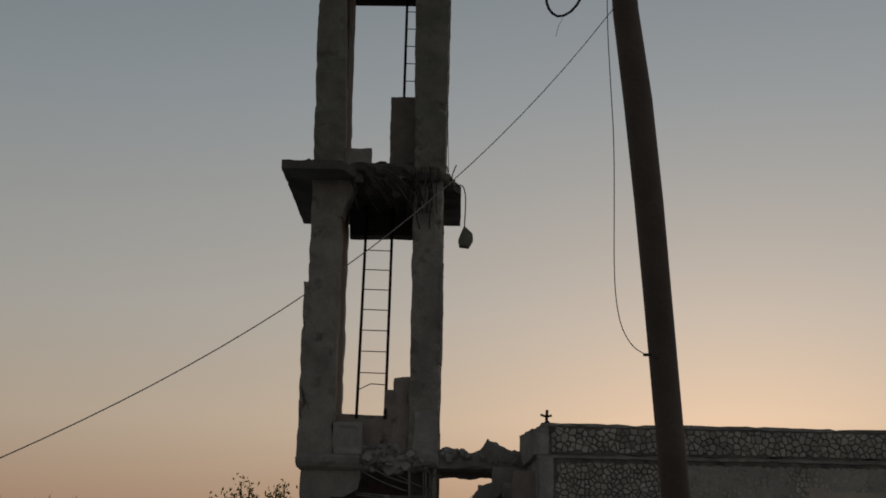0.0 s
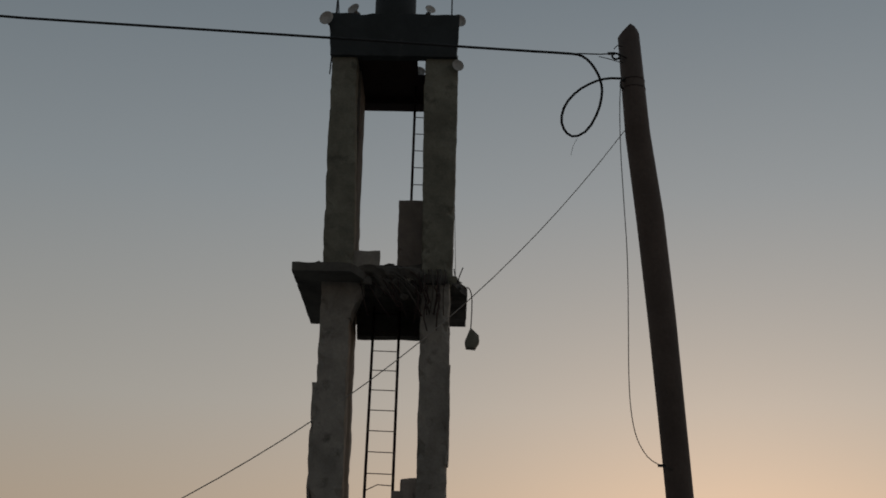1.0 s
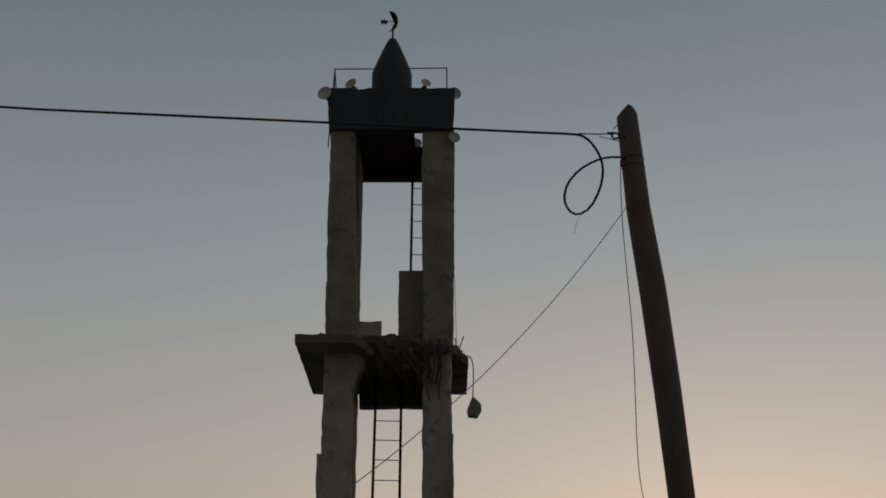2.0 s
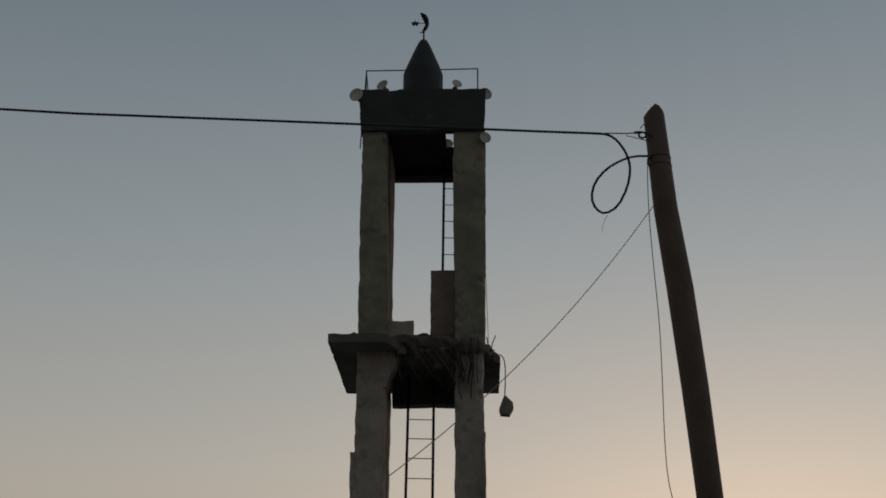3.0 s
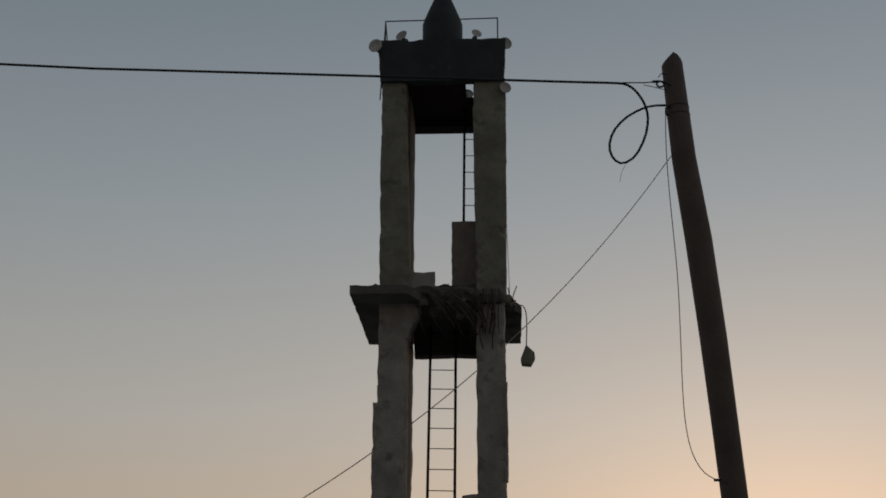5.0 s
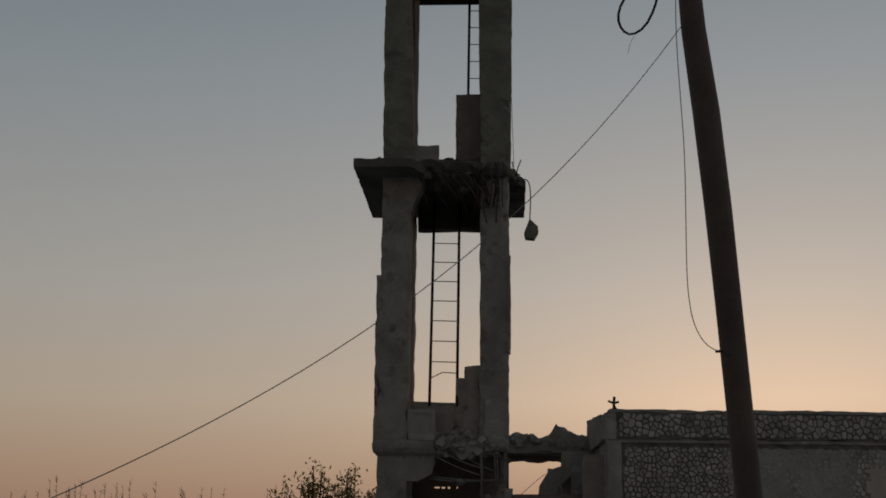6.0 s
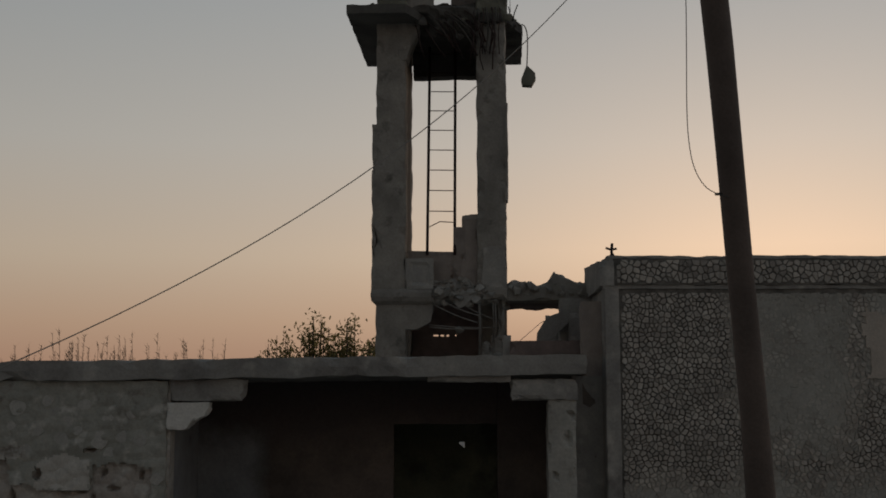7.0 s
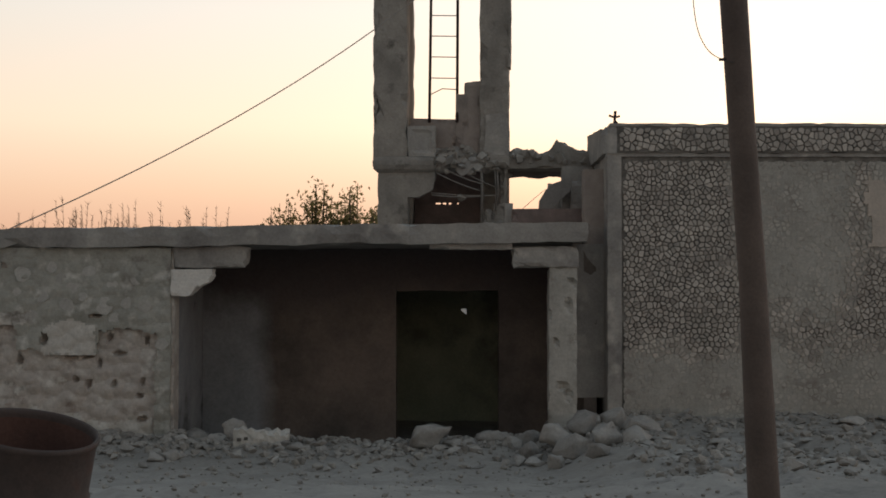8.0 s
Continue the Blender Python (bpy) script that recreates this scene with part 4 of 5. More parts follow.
# a lump of concrete that dangles from the balcony on a bent bar
lump = thing("hanging_lump", "lump of concrete dangling from the balcony on a bar", "debris")
rng = random.Random(11)
bm = bmesh.new()
for x, z in ((0.0, 0.0), (0.03, 0.0), (0.15, -0.14), (0.16, -0.24), (0.09, -0.36), (-0.07, -0.35), (-0.09, -0.25)):
    for y in (-0.09, 0.09):
        bm.verts.new((1.47 + x, 20.7 + y * (0.4 if z == 0 else 1) + rng.uniform(-.02, .02), 8.1 + z))
bmesh.ops.convex_hull(bm, input=bm.verts)
part("lump", bm, UPPER_TOWER, lump)
part("bar", tube([(1.36, 20.85, 8.88), (1.42, 20.7, 8.86), (1.48, 20.68, 8.76), (1.5, 20.68, 8.55), (1.48, 20.7, 8.06)], 0.01, 6, smooth=2), RUST, lump, "bent bar")
lump.matrix_world = TURN
hung("tower_wire", tube([(1.16, 20.42, 10.3), (1.18, 20.4, 9.6), (1.2, 20.4, 8.98)], 0.005, 6), THIN_WIRE, "thin wire hanging down the minaret column", "wire")


def build_ladder(bottom, top, width, count, label, bent=False):
    lad = thing("ladder", label, "ladder", group="ladders of the minaret")
    b, t = Vector(bottom), Vector(top)
    side = Vector((width / 2, 0, 0))
    for s in (-1, 1):
        part("rail", tube([b + s * side, t + s * side], 0.025, 8), RUST, lad)
    for k in range(count):
        p = b.lerp(t, (0.183 + 0.089 * (k - 1) if k else 0.134) if bent else (k + 0.6) / count)
        if bent and k == 0:
            pts = [p - side + Vector((0, 0, -0.09)), p - side * 0.1 + Vector((0, 0, 0.015)), p + side]
        else:
            pts = [p - side, p + side + Vector((0, 0, -0.01))]
        part("rung", tube(pts, 0.0085, 6), RUST, lad)
    lad.matrix_world = TURN
    return lad


build_ladder((-0.01, 20.62, 4.8), (-0.05, 22.05, 9.15), 0.47, 10, "rusty steel ladder with a bent bottom rung", True)
build_ladder((0.52, 22.02, 9.0), (0.56, 21.75, 13.45), 0.4, 13, "rusty steel ladder leading to the roof hatch")


def build_horn(place, axis, size):
    h = thing("loudspeaker", "off-white horn loudspeaker fixed to the minaret head", "loudspeaker", group="loudspeakers of the minaret")
    s = size
    part("horn", lathe([(0.25 * s, -0.9 * s), (0.3 * s, -0.5 * s), (0.45 * s, -0.15 * s), (0.75 * s, 0.15 * s), (1.0 * s, 0.32 * s), (1.02 * s, 0.36 * s), (0.95 * s, 0.35 * s), (0.7 * s, 0.12 * s), (0.3 * s, 0.05 * s), (0.001, 0.1 * s)], place, 20, axis=axis), HORN, h)
    part("driver", lathe([(0.001, -1.35 * s), (0.4 * s, -1.33 * s), (0.42 * s, -0.9 * s), (0.2 * s, -0.85 * s)], place, 16, axis=axis), DARK_STEEL, h, "dark driver unit")
    return h


def bracket(h, a, b):
    part("bracket", tube([a, b], 0.018, 6), DARK_STEEL, h)
    h.matrix_world = TURN


for place, axis, size, base in (((-1.28, 20.36, 13.93), (-0.3, -0.95, 0.0), 0.135, (-1.1, 20.6, 13.9)),
                                ((1.17, 20.7, 14.12), (0.3, -0.95, 0.0), 0.125, (1.05, 20.6, 13.95)),
                                ((1.16, 20.48, 13.06), (0.3, -0.95, 0.0), 0.11, (1.02, 20.6, 13.15)),
                                ((-0.8, 20.55, 14.24), (-0.45, -0.85, 0.3), 0.12, (-0.8, 20.6, 13.98)),
                                ((0.62, 20.55, 14.26), (0.35, -0.85, 0.3), 0.10, (0.62, 20.6, 13.98)),
                                ((0.4, 22.2, 13.8), (0.1, -0.8, 0.2), 0.12, (0.4, 22.25, 13.4))):
    bracket(build_horn(place, axis, size), place, base)


# ---- broken link between minaret and clad house ----
def build_link():
    link = thing("broken_walkway", "collapsed concrete walkway slab between minaret and stone-clad house", "walkway")
    rng = random.Random(21)
    jagged = lambda x, y, z: (0, 0, 0.04 * noise.noise(Vector((x * 5, y * 4, 1))))
    # slab and upstand carry their shade in the block's dark colour
    part("slab", rough_box(1.12, 3.38, 20.52, 22.65, 4.03, 4.14, 0.09, 0.012, 1.4, 120, jagged), DARK_BRICK, link, "cracked slab coloured dark for its shaded underside")
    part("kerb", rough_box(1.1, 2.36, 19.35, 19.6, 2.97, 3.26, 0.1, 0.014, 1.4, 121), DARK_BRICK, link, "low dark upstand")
    part("kerb", rough_box(1.0, 1.12, 19.5, 19.8, 2.97, 3.36, 0.06, 0.016, 1.6, 122), CONCRETE, link)
    part("end_wall", rough_box(2.19, 2.54, 20.42, 20.5, 1.2, 4.02, 0.1, 0.01, 1, 127), CONCRETE, link)
    part("post", rough_box(2.08, 2.36, 19.7, 20.0, 2.97, 3.75, 0.1, 0.014, 1.4, 123), CONCRETE, link)
    bm = bmesh.new()
    outline = [(1.55, 3.2), (1.57, 3.42), (1.68, 3.6), (1.8, 3.7), (1.98, 3.76), (2.18, 3.76), (2.1, 3.6), (1.9, 3.42), (1.72, 3.2)]
    bm = plate([(x, z) for x, z in outline], (0, 19.85, 0), 0.14)
    part("fallen_slab", bm, CONCRETE, link, "curved broken slab leaning under the walkway")
    ridge = [(1.0, 4.27), (1.11, 4.285), (1.19, 4.355), (1.5, 4.33), (1.61, 4.27), (1.73, 4.28), (1.85, 4.38), (1.905, 4.51), (2.14, 4.39), (2.31, 4.305), (2.7, 4.28)]
    def heap(x, y, z):
        if z < 4.12:
            return (0, 0, 0)
        for (xa, za), (xb, zb) in zip(ridge, ridge[1:]):
            if xa <= x <= xb:
                top = za + (zb - za) * (x - xa) / (xb - xa)
        n = noise.noise(Vector((x * 9, y * 7, 3)))
        return (0.03 * n, 0, top - 4.2 + 0.04 * n + 0.05 * abs(noise.noise(Vector((x * 17, y * 12, 6)))) - 0.25 * abs(y - 20.7))
    part("broken_parapet", rough_box(1.08, 2.6, 20.46, 21.0, 4.0, 4.2, 0.04, 0.014, 1.6, 125, heap), TOWER, link, "crumbled parapet with a jagged top")
    for k in range(22):
        x, w = rng.uniform(1.12, 2.45), rng.uniform(0.08, 0.22)
        bm = chunk(rng, (w, w, w * 1.1), 1.0, 12)
        bmesh.ops.translate(bm, verts=bm.verts, vec=(x, 20.44 + rng.uniform(-0.03, 0.1), 4.05 + rng.uniform(0, 0.14)))
        part("broken_lump", bm, TOWER, link, "broken lump of concrete")
    part("side_panel", rough_box(1.74, 2.3, 20.28, 20.4, 2.97, 3.74, 0.12, 0.014, 1.4, 128), CONCRETE, link)
    part("side_panel", rough_box(1.95, 2.36, 20.05, 20.25, 2.97, 4.0, 0.12, 0.014, 1.4, 126), CONCRETE, link)


build_link()
wire("roof_wire", [(1.0, 25, 3.0), (1.5, 25, 3.52), (2.3, 25, 4.2), (3.4, 25.2, 4.0)], 0.006, THIN_WIRE, "thin wire crossing behind the broken walkway", "wire")


def build_stub():
    s = thing("rebar_stub", "short bent reinforcing bars sticking up from the coping", "rebar")
    part("bar", tube([(2.66, 18.7, 4.45), (2.65, 18.7, 4.6), (2.66, 18.7, 4.73)], 0.022, 6), RUST, s)
    part("bar", tube([(2.56, 18.7, 4.66), (2.65, 18.7, 4.63), (2.73, 18.7, 4.65)], 0.018, 6), RUST, s)
    part("bar", tube([(2.6, 18.7, 4.5), (2.66, 18.7, 4.58), (2.71, 18.7, 4.5)], 0.02, 6), RUST, s)


build_stub()


# ---- fittings of the pole ----
def build_insulator():
    h = thing("cable_clamp", "steel tension clamp tying the cable to the pole", "clamp")
    part("eye", tube([(2.09 + 0.035 * math.cos(a), 9.72, 7.62 + 0.03 * math.sin(a)) for a in np.linspace(0, 6.1, 12)], 0.01, 6), DARK_STEEL, h)
    part("strap", tube([(1.75, 9.79, 7.67), (1.95, 9.75, 7.65), (2.1, 9.7, 7.64), (2.2, 9.72, 7.6)], 0.006, 6), DARK_STEEL, h)
    part("body", tube([(2.02, 9.74, 7.655), (2.08, 9.72, 7.648)], 0.014, 8), DARK_STEEL, h)
    part("strap", tube([(2.07, 9.7, 7.68), (2.1, 9.7, 7.72), (2.15, 9.7, 7.71)], 0.005, 6), DARK_STEEL, h)
    part("strap", tube([(1.93, 9.7, 7.6), (2.0, 9.7, 7.585), (2.15, 9.71, 7.55)], 0.004, 6), DARK_STEEL, h)


build_insulator()
wire("frayed_strand", [(1.74, 9.8, 6.83), (1.7, 9.8, 6.76), (1.68, 9.8, 6.66)], 0.002, THIN_WIRE, "thin frayed strand below the cable loop", "wire")


# ---- trees and dry stalks behind the roof ----
def build_tree(place, height, spread, leaves, seed):
    tree = thing("tree", "small olive-green tree with sparse upright twigs", "tree")
    rng = random.Random(seed)
    x, y, z = place
    bm = tube([(x, y, z), (x + 0.05, y, z + height * 0.2), (x - 0.05, y, z + height * 0.42)], [0.14, 0.11, 0.07], 8)
    tips = []
    for k in range(34):
        a = rng.uniform(0, math.tau)
        r = spread * rng.uniform(0.1, 1)
        top = height * (0.98 - 0.36 * (r / spread) ** 1.5) * rng.uniform(0.82, 1.0)
        s = (x + rng.uniform(-0.05, 0.05), y, z + height * rng.uniform(0.2, 0.4))
        m = (x + 0.7 * r * math.cos(a), y + 0.6 * r * math.sin(a), z + height * 0.5)
        e = (x + r * math.cos(a), y + r * math.sin(a), z + top)
        tube([s, m, e], [0.045, 0.025, 0.006], 5, bm)
        tips.append((Vector(m), Vector(e)))
    part("trunk", bm, BARK, tree, "thin grey-brown trunk and limbs")
    verts, faces = [], []
    for m, e in tips:
        for k in range(leaves):
            p = m.lerp(e, rng.uniform(0.05, 1.02) ** 0.8)
            p += Vector((rng.gauss(0, 0.13), rng.gauss(0, 0.13), rng.gauss(0, 0.1)))
            d = Vector((rng.gauss(0, 1), rng.gauss(0, 1), rng.gauss(0.5, 1))).normalized() * rng.uniform(0.045, 0.078)
            w = d.cross(Vector((rng.gauss(0, 1), rng.gauss(0, 1), rng.gauss(0, 1)))).normalized() * rng.uniform(0.018, 0.032)
            i = len(verts)
            verts += [p - d, p + w, p + d, p - w]
            faces.append((i, i + 1, i + 2, i + 3))
    mesh_object("crown", verts, faces, LEAF, tree, "sparse olive-green leaves")


build_tree((-2.25, 30, 0.0), 4.8, 1.0, 74, 3)
build_tree((-3.1, 30.2, 0.0), 4.85, 0.85, 66, 12)
build_tree((-3.95, 30.5, 0.0), 4.35, 0.7, 62, 8)
build_tree((-4.35, 30.3, 0.0), 4.05, 0.35, 30, 15)
build_tree((-2.75, 30.8, 0.0), 4.4, 0.7, 40, 17)
build_tree((-1.6, 30.6, 0.0), 4.4, 0.6, 62, 9)


def build_stalks(x0, x1, count, top, seed):
    rng = random.Random(seed)
    bm = bmesh.new()
    for k in range(count):
        x, y = x0 + (x1 - x0) * (rng.randrange(4) + rng.gauss(0.5, 0.22)) / 4, 30 + rng.uniform(-1, 1)
        h = top * (0.76 + 0.27 * rng.random() ** 1.9)
        lean = rng.uniform(-0.25, 0.25)
        tube([(x, y, -0.1), (x + lean * 0.4, y, h * 0.6), (x + lean, y, h)], [0.01, 0.008, 0.004], 4, bm)
        for s in range(24):
            f = rng.uniform(0.76, 1)
            p = Vector((x + lean * f, y, h * f))
            q = p + Vector((rng.uniform(-0.11, 0.11), rng.uniform(-0.1, 0.1), rng.uniform(0.03, 0.15)))
            w = Vector((0.006, 0.0, 0.005))
            a, b, c = bm.verts.new(p - w), bm.verts.new(p + w), bm.verts.new(q)
            bm.faces.new((a, b, c))
    tagged(part("dry_stalks", bm, DRY), "thin dry weed stalks standing beyond the roof", "weeds", kind="stuff")


build_stalks(-11.6, -9.9, 54, 3.93, 1)
build_stalks(-9.4, -7.0, 80, 3.96, 2)
build_stalks(-6.7, -5.5, 44, 3.9, 4)


# ---- rubble ----
def loose(name, x, y, size, seed, label, mat=RUBBLE, flat=0.8, turn=0.0, points=14, group="", lift=0.0):
    bm = chunk(random.Random(seed), size, flat, points)
    if size[0] > 0.28:
        bmesh.ops.subdivide_edges(bm, edges=bm.edges, cuts=2, use_grid_fill=True)
        for v in bm.verts:
            p = v.co / size[0]
            v.co += size[0] * (0.11 * noise.noise_vector(p * 2.2 + Vector((seed, 0, 0))) + 0.045 * noise.noise_vector(p * 6 + Vector((0, seed, 0))))
        for f in bm.faces:
            f.smooth = True
    ob = tagged(part(name, bm, mat), label, "rubble", group)
    ob.matrix_world = pose(x, y, ground_z(x, y) + lift, 0, 0, turn)
    return ob


G = "rubble before the burnt house"
loose("concrete_slab", -0.22, 17.2, (0.92, 0.5, 0.5), 31, "large tilted pale concrete slab in the rubble", flat=0.9, group=G)
loose("concrete_block", 0.72, 17.3, (0.55, 0.35, 0.3), 32, "broken concrete block in the rubble heap", group=G)
for k, (x, y, s) in enumerate(((1.22, 17.2, .42), (1.62, 16.6, .56), (1.98, 16.8, .52), (2.4, 17.0, .46), (1.2, 16.3, .36), (1.75, 15.8, .55), (2.15, 15.9, .5), (1.45, 15.2, .3), (2.55, 15.6, .42), (1.95, 15.0, .3), (2.75, 16.6, .5), (1.0, 16.9, .34))):
    loose("concrete_boulder", x, y, (s * 1.15, s, s * 0.95), 140 + k, "rounded pale boulder of concrete at the pillar foot", turn=37 * k, points=22, flat=0.85, group=G)
loose("concrete_block", -3.62, 17.85, (0.46, 0.4, 0.48), 39, "pale broken lump at the wall end", group=G)
loose("concrete_block", -2.98, 17.7, (0.44, 0.4, 0.52), 40, "pale broken lump of masonry", group=G)
loose("concrete_block", -2.5, 17.55, (0.4, 0.3, 0.3), 41, "pale broken lump of masonry", group=G)


def build_hollow_blocks():
    """A fallen piece of hollow-block wall, its top broken through the cells."""
    ob = thing("block_fragment", "pale fallen fragment of hollow building blocks", "rubble", group=G)
    def ragged(x, y, z):
        if z < 0.2:
            return (0, 0.03 * noise.noise(Vector((x * 9, z * 9, 3))), 0)
        tooth = 0.02 if (x * 6.1) % 1 < 0.4 else -0.02
        return (0, 0, tooth - 0.06 * x + 0.05 * noise.noise(Vector((x * 7, y * 7, 2))))
    part("block", rough_box(-0.39, 0.39, -0.12, 0.1, -0.1, 0.24, 0.06, 0.012, 1.6, 190, ragged), PLASTER, ob)
    # small dark boxes painted in as the shade of two open cells
    for x, z in ((-0.3, 0.1), (-0.2, 0.12)):
        part("block_cell", rough_box(x - 0.03, x + 0.03, -0.14, -0.1, z - 0.025, z + 0.025, 0.03, 0.008, 1, 191), SHADED_CONCRETE, ob, "dark box for the shade in an open cell")
    ob.matrix_world = pose(-2.56, 17.25, ground_z(-2.56, 17.25) - 0.02, 0, 3, 4)


build_hollow_blocks()
rng = random.Random(77)
for k in range(80):
    x, y = rng.uniform(-6.4, 2.4), 18.0 - abs(rng.gauss(0, 1.3))
    s = rng.uniform(0.14, 0.32)
    loose("concrete_block", x, y, (s * 1.0, s * 0.9, s * 0.75), 100 + k, "small broken lump of concrete", turn=rng.uniform(0, 180), group=G, points=11)
for k in range(84):
    x, y = rng.uniform(2.3, 6.6), rng.uniform(12.6, 18.2)
    s = rng.uniform(0.12, 0.34)
    loose("paving_fragment", x, y, (s * 1.7, s * 1.3, s * 0.6), 200 + k, "flat broken slab fragment lying on dirt", turn=rng.uniform(0, 180), group="fragments before the clad house", points=10, flat=0.6)


def build_gravel():
    rng = random.Random(9)
    verts, faces = [], []
    protos = []
    for k in range(10):
        bm = chunk(random.Random(300 + k), (1, 0.9, 0.85), 0.9, 13)
        bmesh.ops.recalc_face_normals(bm, faces=bm.faces)
        bm.verts.index_update()
        protos.append(([v.co.copy() for v in bm.verts], [[v.index for v in f.verts] for f in bm.faces]))
        bm.free()
    for k in range(6400):
        u = rng.random()
        if u < 0.45:
            x, y = rng.uniform(-7, 2.4), 18.1 - abs(rng.gauss(0, 1.0))
        elif u < 0.75:
            x, y = rng.uniform(2.2, 7.5), rng.uniform(11.5, 18.4)
        else:
            x, y = rng.uniform(-6, 5), 17.5 - 8 * rng.random() ** 1.4
        s = (0.03 + 0.16 * rng.random() ** 2.5) * (1 if u < 0.75 else 0.5)
        c = Vector((x, y, ground_z(x, y)))
        a = rng.uniform(0, math.tau)
        vs, fs = protos[k % 10]
        i = len(verts)
        verts += [c + s * Vector((v.x * math.cos(a) - v.y * math.sin(a), v.x * math.sin(a) + v.y * math.cos(a), v.z)) for v in vs]
        faces += [[i + n for n in f] for f in fs]
    tagged(mesh_object("gravel", verts, faces, DUST), "grey gravel and crumbs of broken concrete", "gravel", kind="stuff")


build_gravel()


# ---- masonry faces ----
def mask_sheet(name, x0, x1, z0, z1, y, step, wanted, depth, mat, parent, label):
    """A thin skin with a ragged outline on a wall that looks to -y."""
    nx, nz = round((x1 - x0) / step), round((z1 - z0) / step)
    on = {(i, j) for i in range(nx) for j in range(nz) if wanted(x0 + (i + 0.5) * step, z0 + (j + 0.5) * step)}
    bm = bmesh.new()
    made = {}

    def vert(i, j, back):
        if (i, j, back) not in made:
            x, z = x0 + i * step, z0 + j * step
            w = Vector((x * 13, z * 13, 5))
            made[i, j, back] = bm.verts.new((x + step * 0.5 * noise.noise(w), y - (-0.03 if back else depth(x, z)), z + step * 0.5 * noise.noise(w + Vector((9, 9, 9)))))
        return made[i, j, back]

    for i, j in sorted(on):
        bm.faces.new([vert(i, j, 0), vert(i + 1, j, 0), vert(i + 1, j + 1, 0), vert(i, j + 1, 0)])
        for (di, dj), (a, b) in (((-1, 0), ((0, 1), (0, 0))), ((1, 0), ((1, 0), (1, 1))), ((0, -1), ((0, 0), (1, 0))), ((0, 1), ((1, 1), (0, 1)))):
            if (i + di, j + dj) not in on:
                bm.faces.new([vert(i + b[0], j + b[1], 0), vert(i + a[0], j + a[1], 0), vert(i + a[0], j + a[1], 1), vert(i + b[0], j + b[1], 1)])
    return part(name, bm, mat, parent, label)


def near_pit(x, z):
    return any(((x - a) / w) ** 2 + ((z - b) / h) ** 2 < 1.3 for a, b, w, h in PITS)


def plaster_foot(x):
    """Height down to which the plaster coat is still there."""
    for x0, foot in ((-4.31, -0.4), (-5.17, 1.36), (-5.9, 0.98), (-6.4, 1.06), (-7.2, 1.62), (-99, 0.9)):
        if x > x0:
            return foot


def plastered(x, z):
    n = noise.noise(Vector((x * 2.2, z * 2.2, 7))) + 0.6 * noise.noise(Vector((x * 7, z * 7, 2)))
    hole = noise.noise(Vector((x * 1.6, z * 2.1, 21))) > 0.52
    return z > plaster_foot(x + 0.06 * n) + 0.09 * n and not hole and not (near_pit(x, z) and z > 1)


mask_sheet("plaster_coat", -9.0, -4.06, -0.4, 2.58, 18.27, 0.034, plastered, lambda x, z: 0.6 * wall_relief(x, z) + 0.07 + 0.005 * noise.noise(Vector((x * 6, z * 6, 8))), LEFT_WALL, low_house, "grey-green plaster coat with a broken lower edge")



def washed(x, z):
    n = noise.noise(Vector((x * 2.6, z * 2.6, 17))) + 0.6 * noise.noise(Vector((x * 8, z * 8, 12)))
    strip = min(x + 6.0, -5.2 - x, z - 0.99, 1.46 - z) + 0.08 * n
    bright = min(x + 6.9, -6.18 - x, z - 1.44, 1.62 - z) + 0.05 * n
    return (strip > 0 or bright > 0) and not near_pit(x, z)


mask_sheet("whitewash", -7.0, -5.1, 0.9, 1.7, 18.262, 0.03, washed, lambda x, z: 0.6 * wall_relief(x, z) + 0.072, WHITEWASH, low_house, "pale whitewashed strip of plaster")
mask_sheet("whitewash", -6.9, -4.35, -0.4, 0.7, 18.268, 0.034, lambda x, z: 0.3 - z * 0.9 + 0.9 * noise.noise(Vector((x * 2.1, z * 2.6, 31))) + 0.4 * noise.noise(Vector((x * 7, z * 7, 33))) > 0.28 and not near_pit(x, z), lambda x, z: wall_relief(x, z) + 0.008, WHITEWASH, low_house, "pale blotched remains of whitewash")

rng = random.Random(4)
for x, z, r in ((-5.63, 1.74, .11), (-5.4, 1.86, .08), (-5.05, 1.72, .13), (-4.72, 1.76, .1), (-4.45, 1.72, .1), (-5.3, 2.24, .1), (-5.75, 2.1, .12), (-6.0, 1.85, .1), (-6.3, 2.2, .12), (-5.55, 2.0, .09), (-4.9, 1.52, .1), (-6.15, 1.55, .11), (-4.2, 1.15, .1), (-6.35, 1.95, .1), (-5.85, 2.3, .09), (-4.95, 2.05, .09), (-4.6, 2.1, .08)):
    r *= 1.2
    ring = [(x + r * rng.uniform(0.8, 1.15) * math.cos(k * math.tau / 9), z + r * rng.uniform(0.75, 1.05) * math.sin(k * math.tau / 9)) for k in range(9)]
    v, f = slab_piece(ring, 18.201 - 0.6 * wall_relief(x, z), 0.007, 0.012, rng, 0.03)
    mesh_object("stone", v, f, LEFT_STONE, low_house)


def smear(x, z):
    n = noise.noise(Vector((x * 0.9, z * 0.9, 3))) + 0.5 * noise.noise(Vector((x * 3, z * 3, 6)))
    low = 0.98 - z + 0.4 * n
    side = min(x - 4.7, 6.1 - x, z - 1.75, 3.95 - z) + 0.45 * n
    corner = min(x - 6.55, z - 2.7) + 0.15 * n
    return max(low, side, corner)


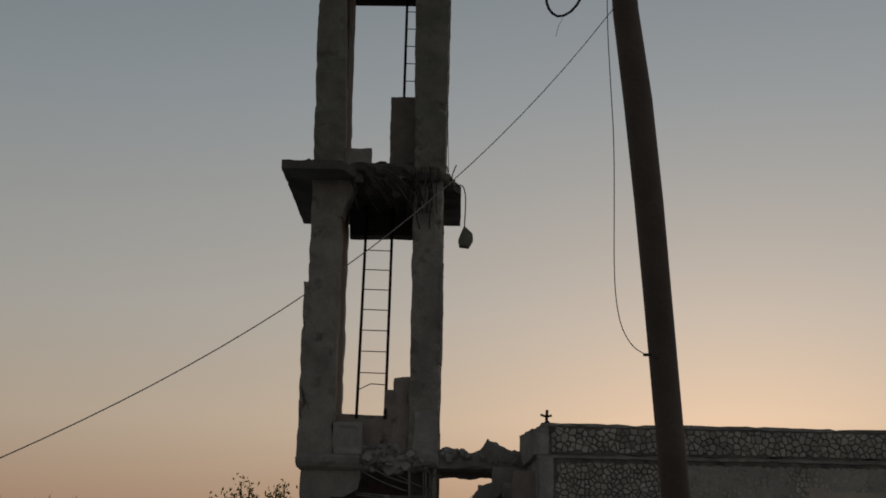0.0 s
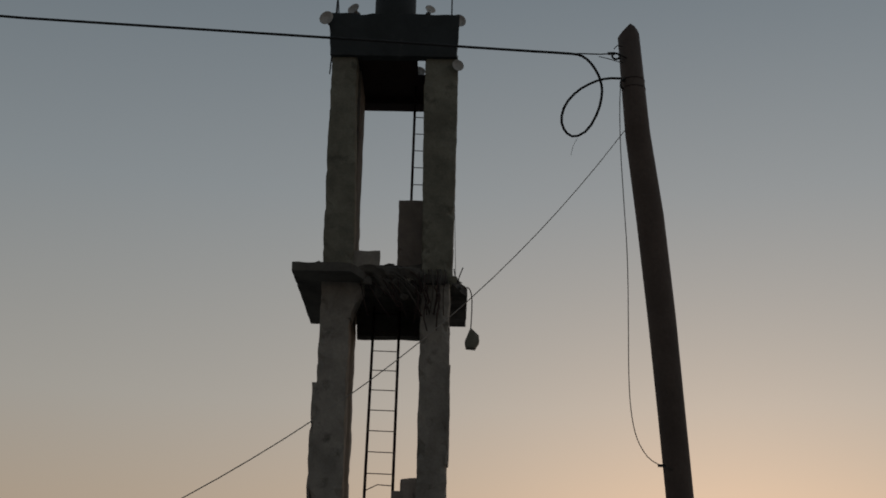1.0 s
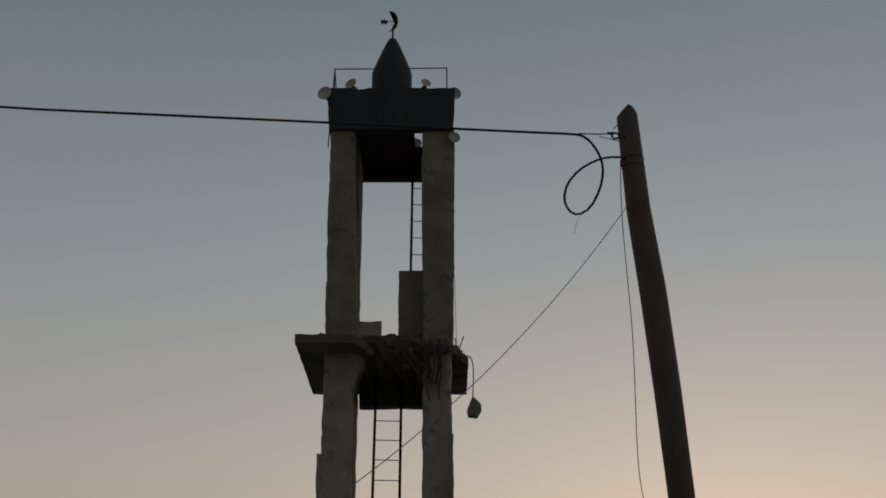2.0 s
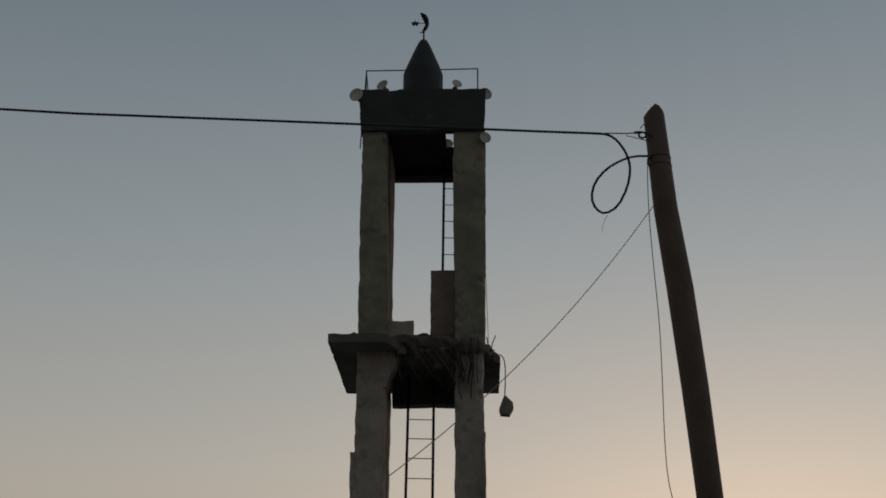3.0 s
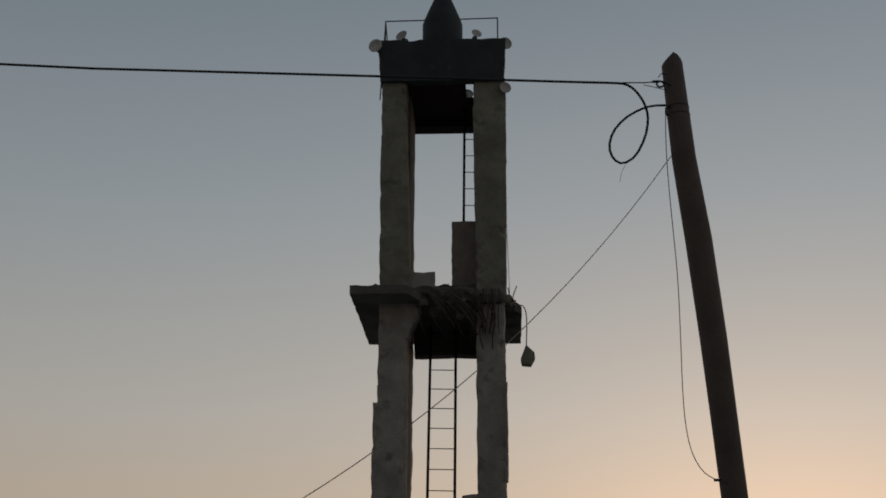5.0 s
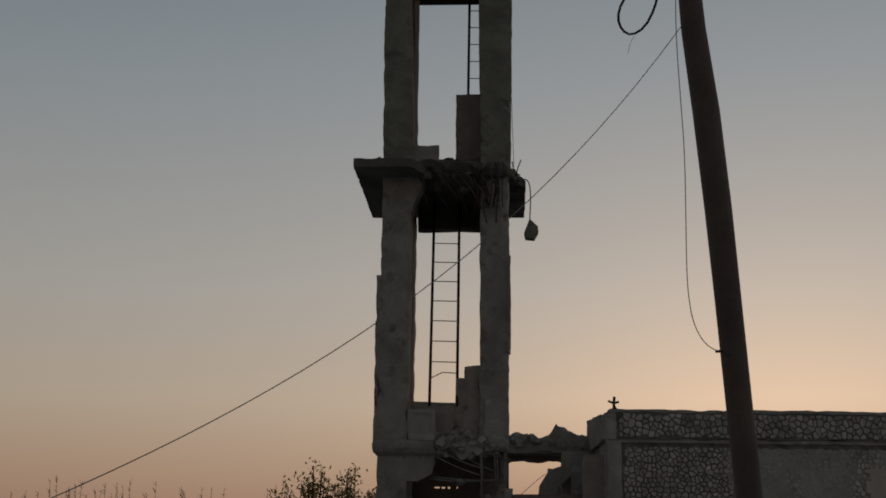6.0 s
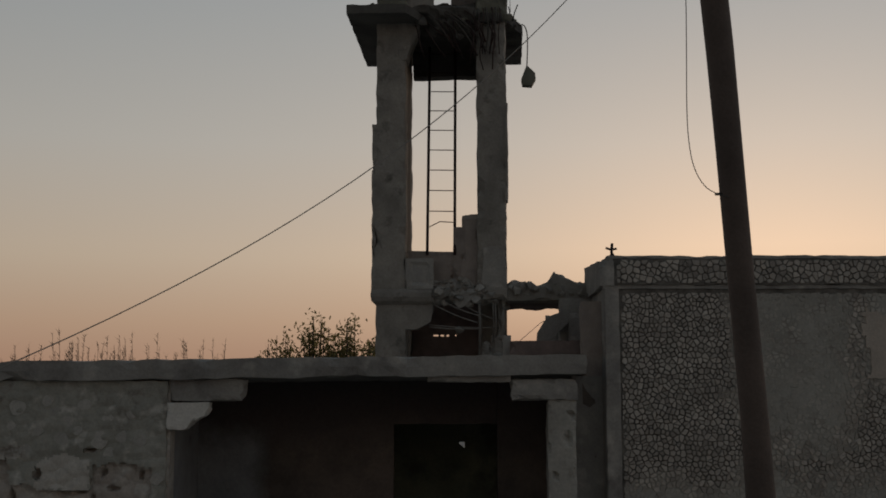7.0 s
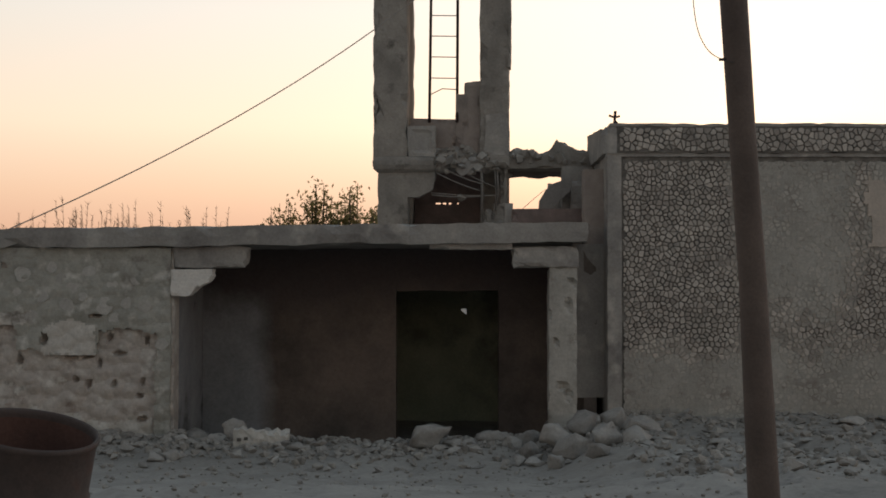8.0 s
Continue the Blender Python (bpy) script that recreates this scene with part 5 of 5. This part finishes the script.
def smear_depth(x, z):
    return 0.002 + 0.011 * smooth_step(-0.35, 0.35, smear(x, z)) + 0.0035 * noise.noise(Vector((x * 4, z * 4, 1))) + 0.0035 * noise.noise(Vector((x * 11, z * 11, 4)))


mask_sheet("cement_smear", 2.78, 9.4, -0.2, 3.94, 18.62, 0.06, lambda x, z: smear(x, z) + 0.35 * noise.noise(Vector((x * 3.2, z * 3.2, 11))) > -0.3, smear_depth, SMEAR, clad_house, "cement smeared over the stones")


PATCH = surface("beige_plaster_patch", (0.62, 0.545, 0.475), (0.5, 0.44, 0.385), 1.6, 24, bump=0.3, vary=0.03)
mask_sheet("plaster_patch", 6.2, 9.4, 2.4, 3.8, 18.62, 0.06, lambda x, z: min(x - 6.5, z - 2.62, 3.62 - z) + 0.13 * noise.noise(Vector((x * 2.5, z * 2.5, 41))) + 0.08 * noise.noise(Vector((x * 8, z * 8, 43))) > 0, lambda x, z: 0.034 + 0.004 * noise.noise(Vector((x * 7, z * 7, 44))), PATCH, clad_house, "smooth beige plaster patch")


def build_cladding():
    rng = random.Random(12)
    pieces = [(c, 18.62) for c in cells(2.76, 9.4, -0.15, 3.96, 0.078, 31, 0.47)]
    band = [(c, 18.56) for c in cells(2.7, 9.4, 4.09, 4.46, 0.09, 32, 0.47)]
    pieces.sort(key=lambda p: p[0][0])
    band.sort(key=lambda p: p[0][0])
    single = pieces[:248] + band[:50]
    rest = {STONE_REST: ([], []), SMEARED_STONE: ([], [])}
    for k, ((cx, cz, poly), y) in enumerate(single + pieces[248:] + band[50:]):
        covered = y > 18.6 and smear(cx, cz) > 0
        v, f = slab_piece(poly, y, rng.uniform(0.009, 0.021) if covered else rng.uniform(0.016, 0.028), rng.uniform(0.003, 0.0095), rng)
        if k < len(single):
            mesh_object("stone", v, f, SMEARED_STONE if covered else STONE, clad_house)
        else:
            verts, faces = rest[SMEARED_STONE if covered else STONE_REST]
            i = len(verts)
            verts += v
            faces += [[i + n for n in q] for q in f]
    for mat, (verts, faces) in rest.items():
        ob = mesh_object("cladding", verts, faces, mat, clad_house, "small irregular facing stones" if mat is STONE_REST else "facing stones half covered by cement")
        ob["kind"] = "stuff"


build_cladding()
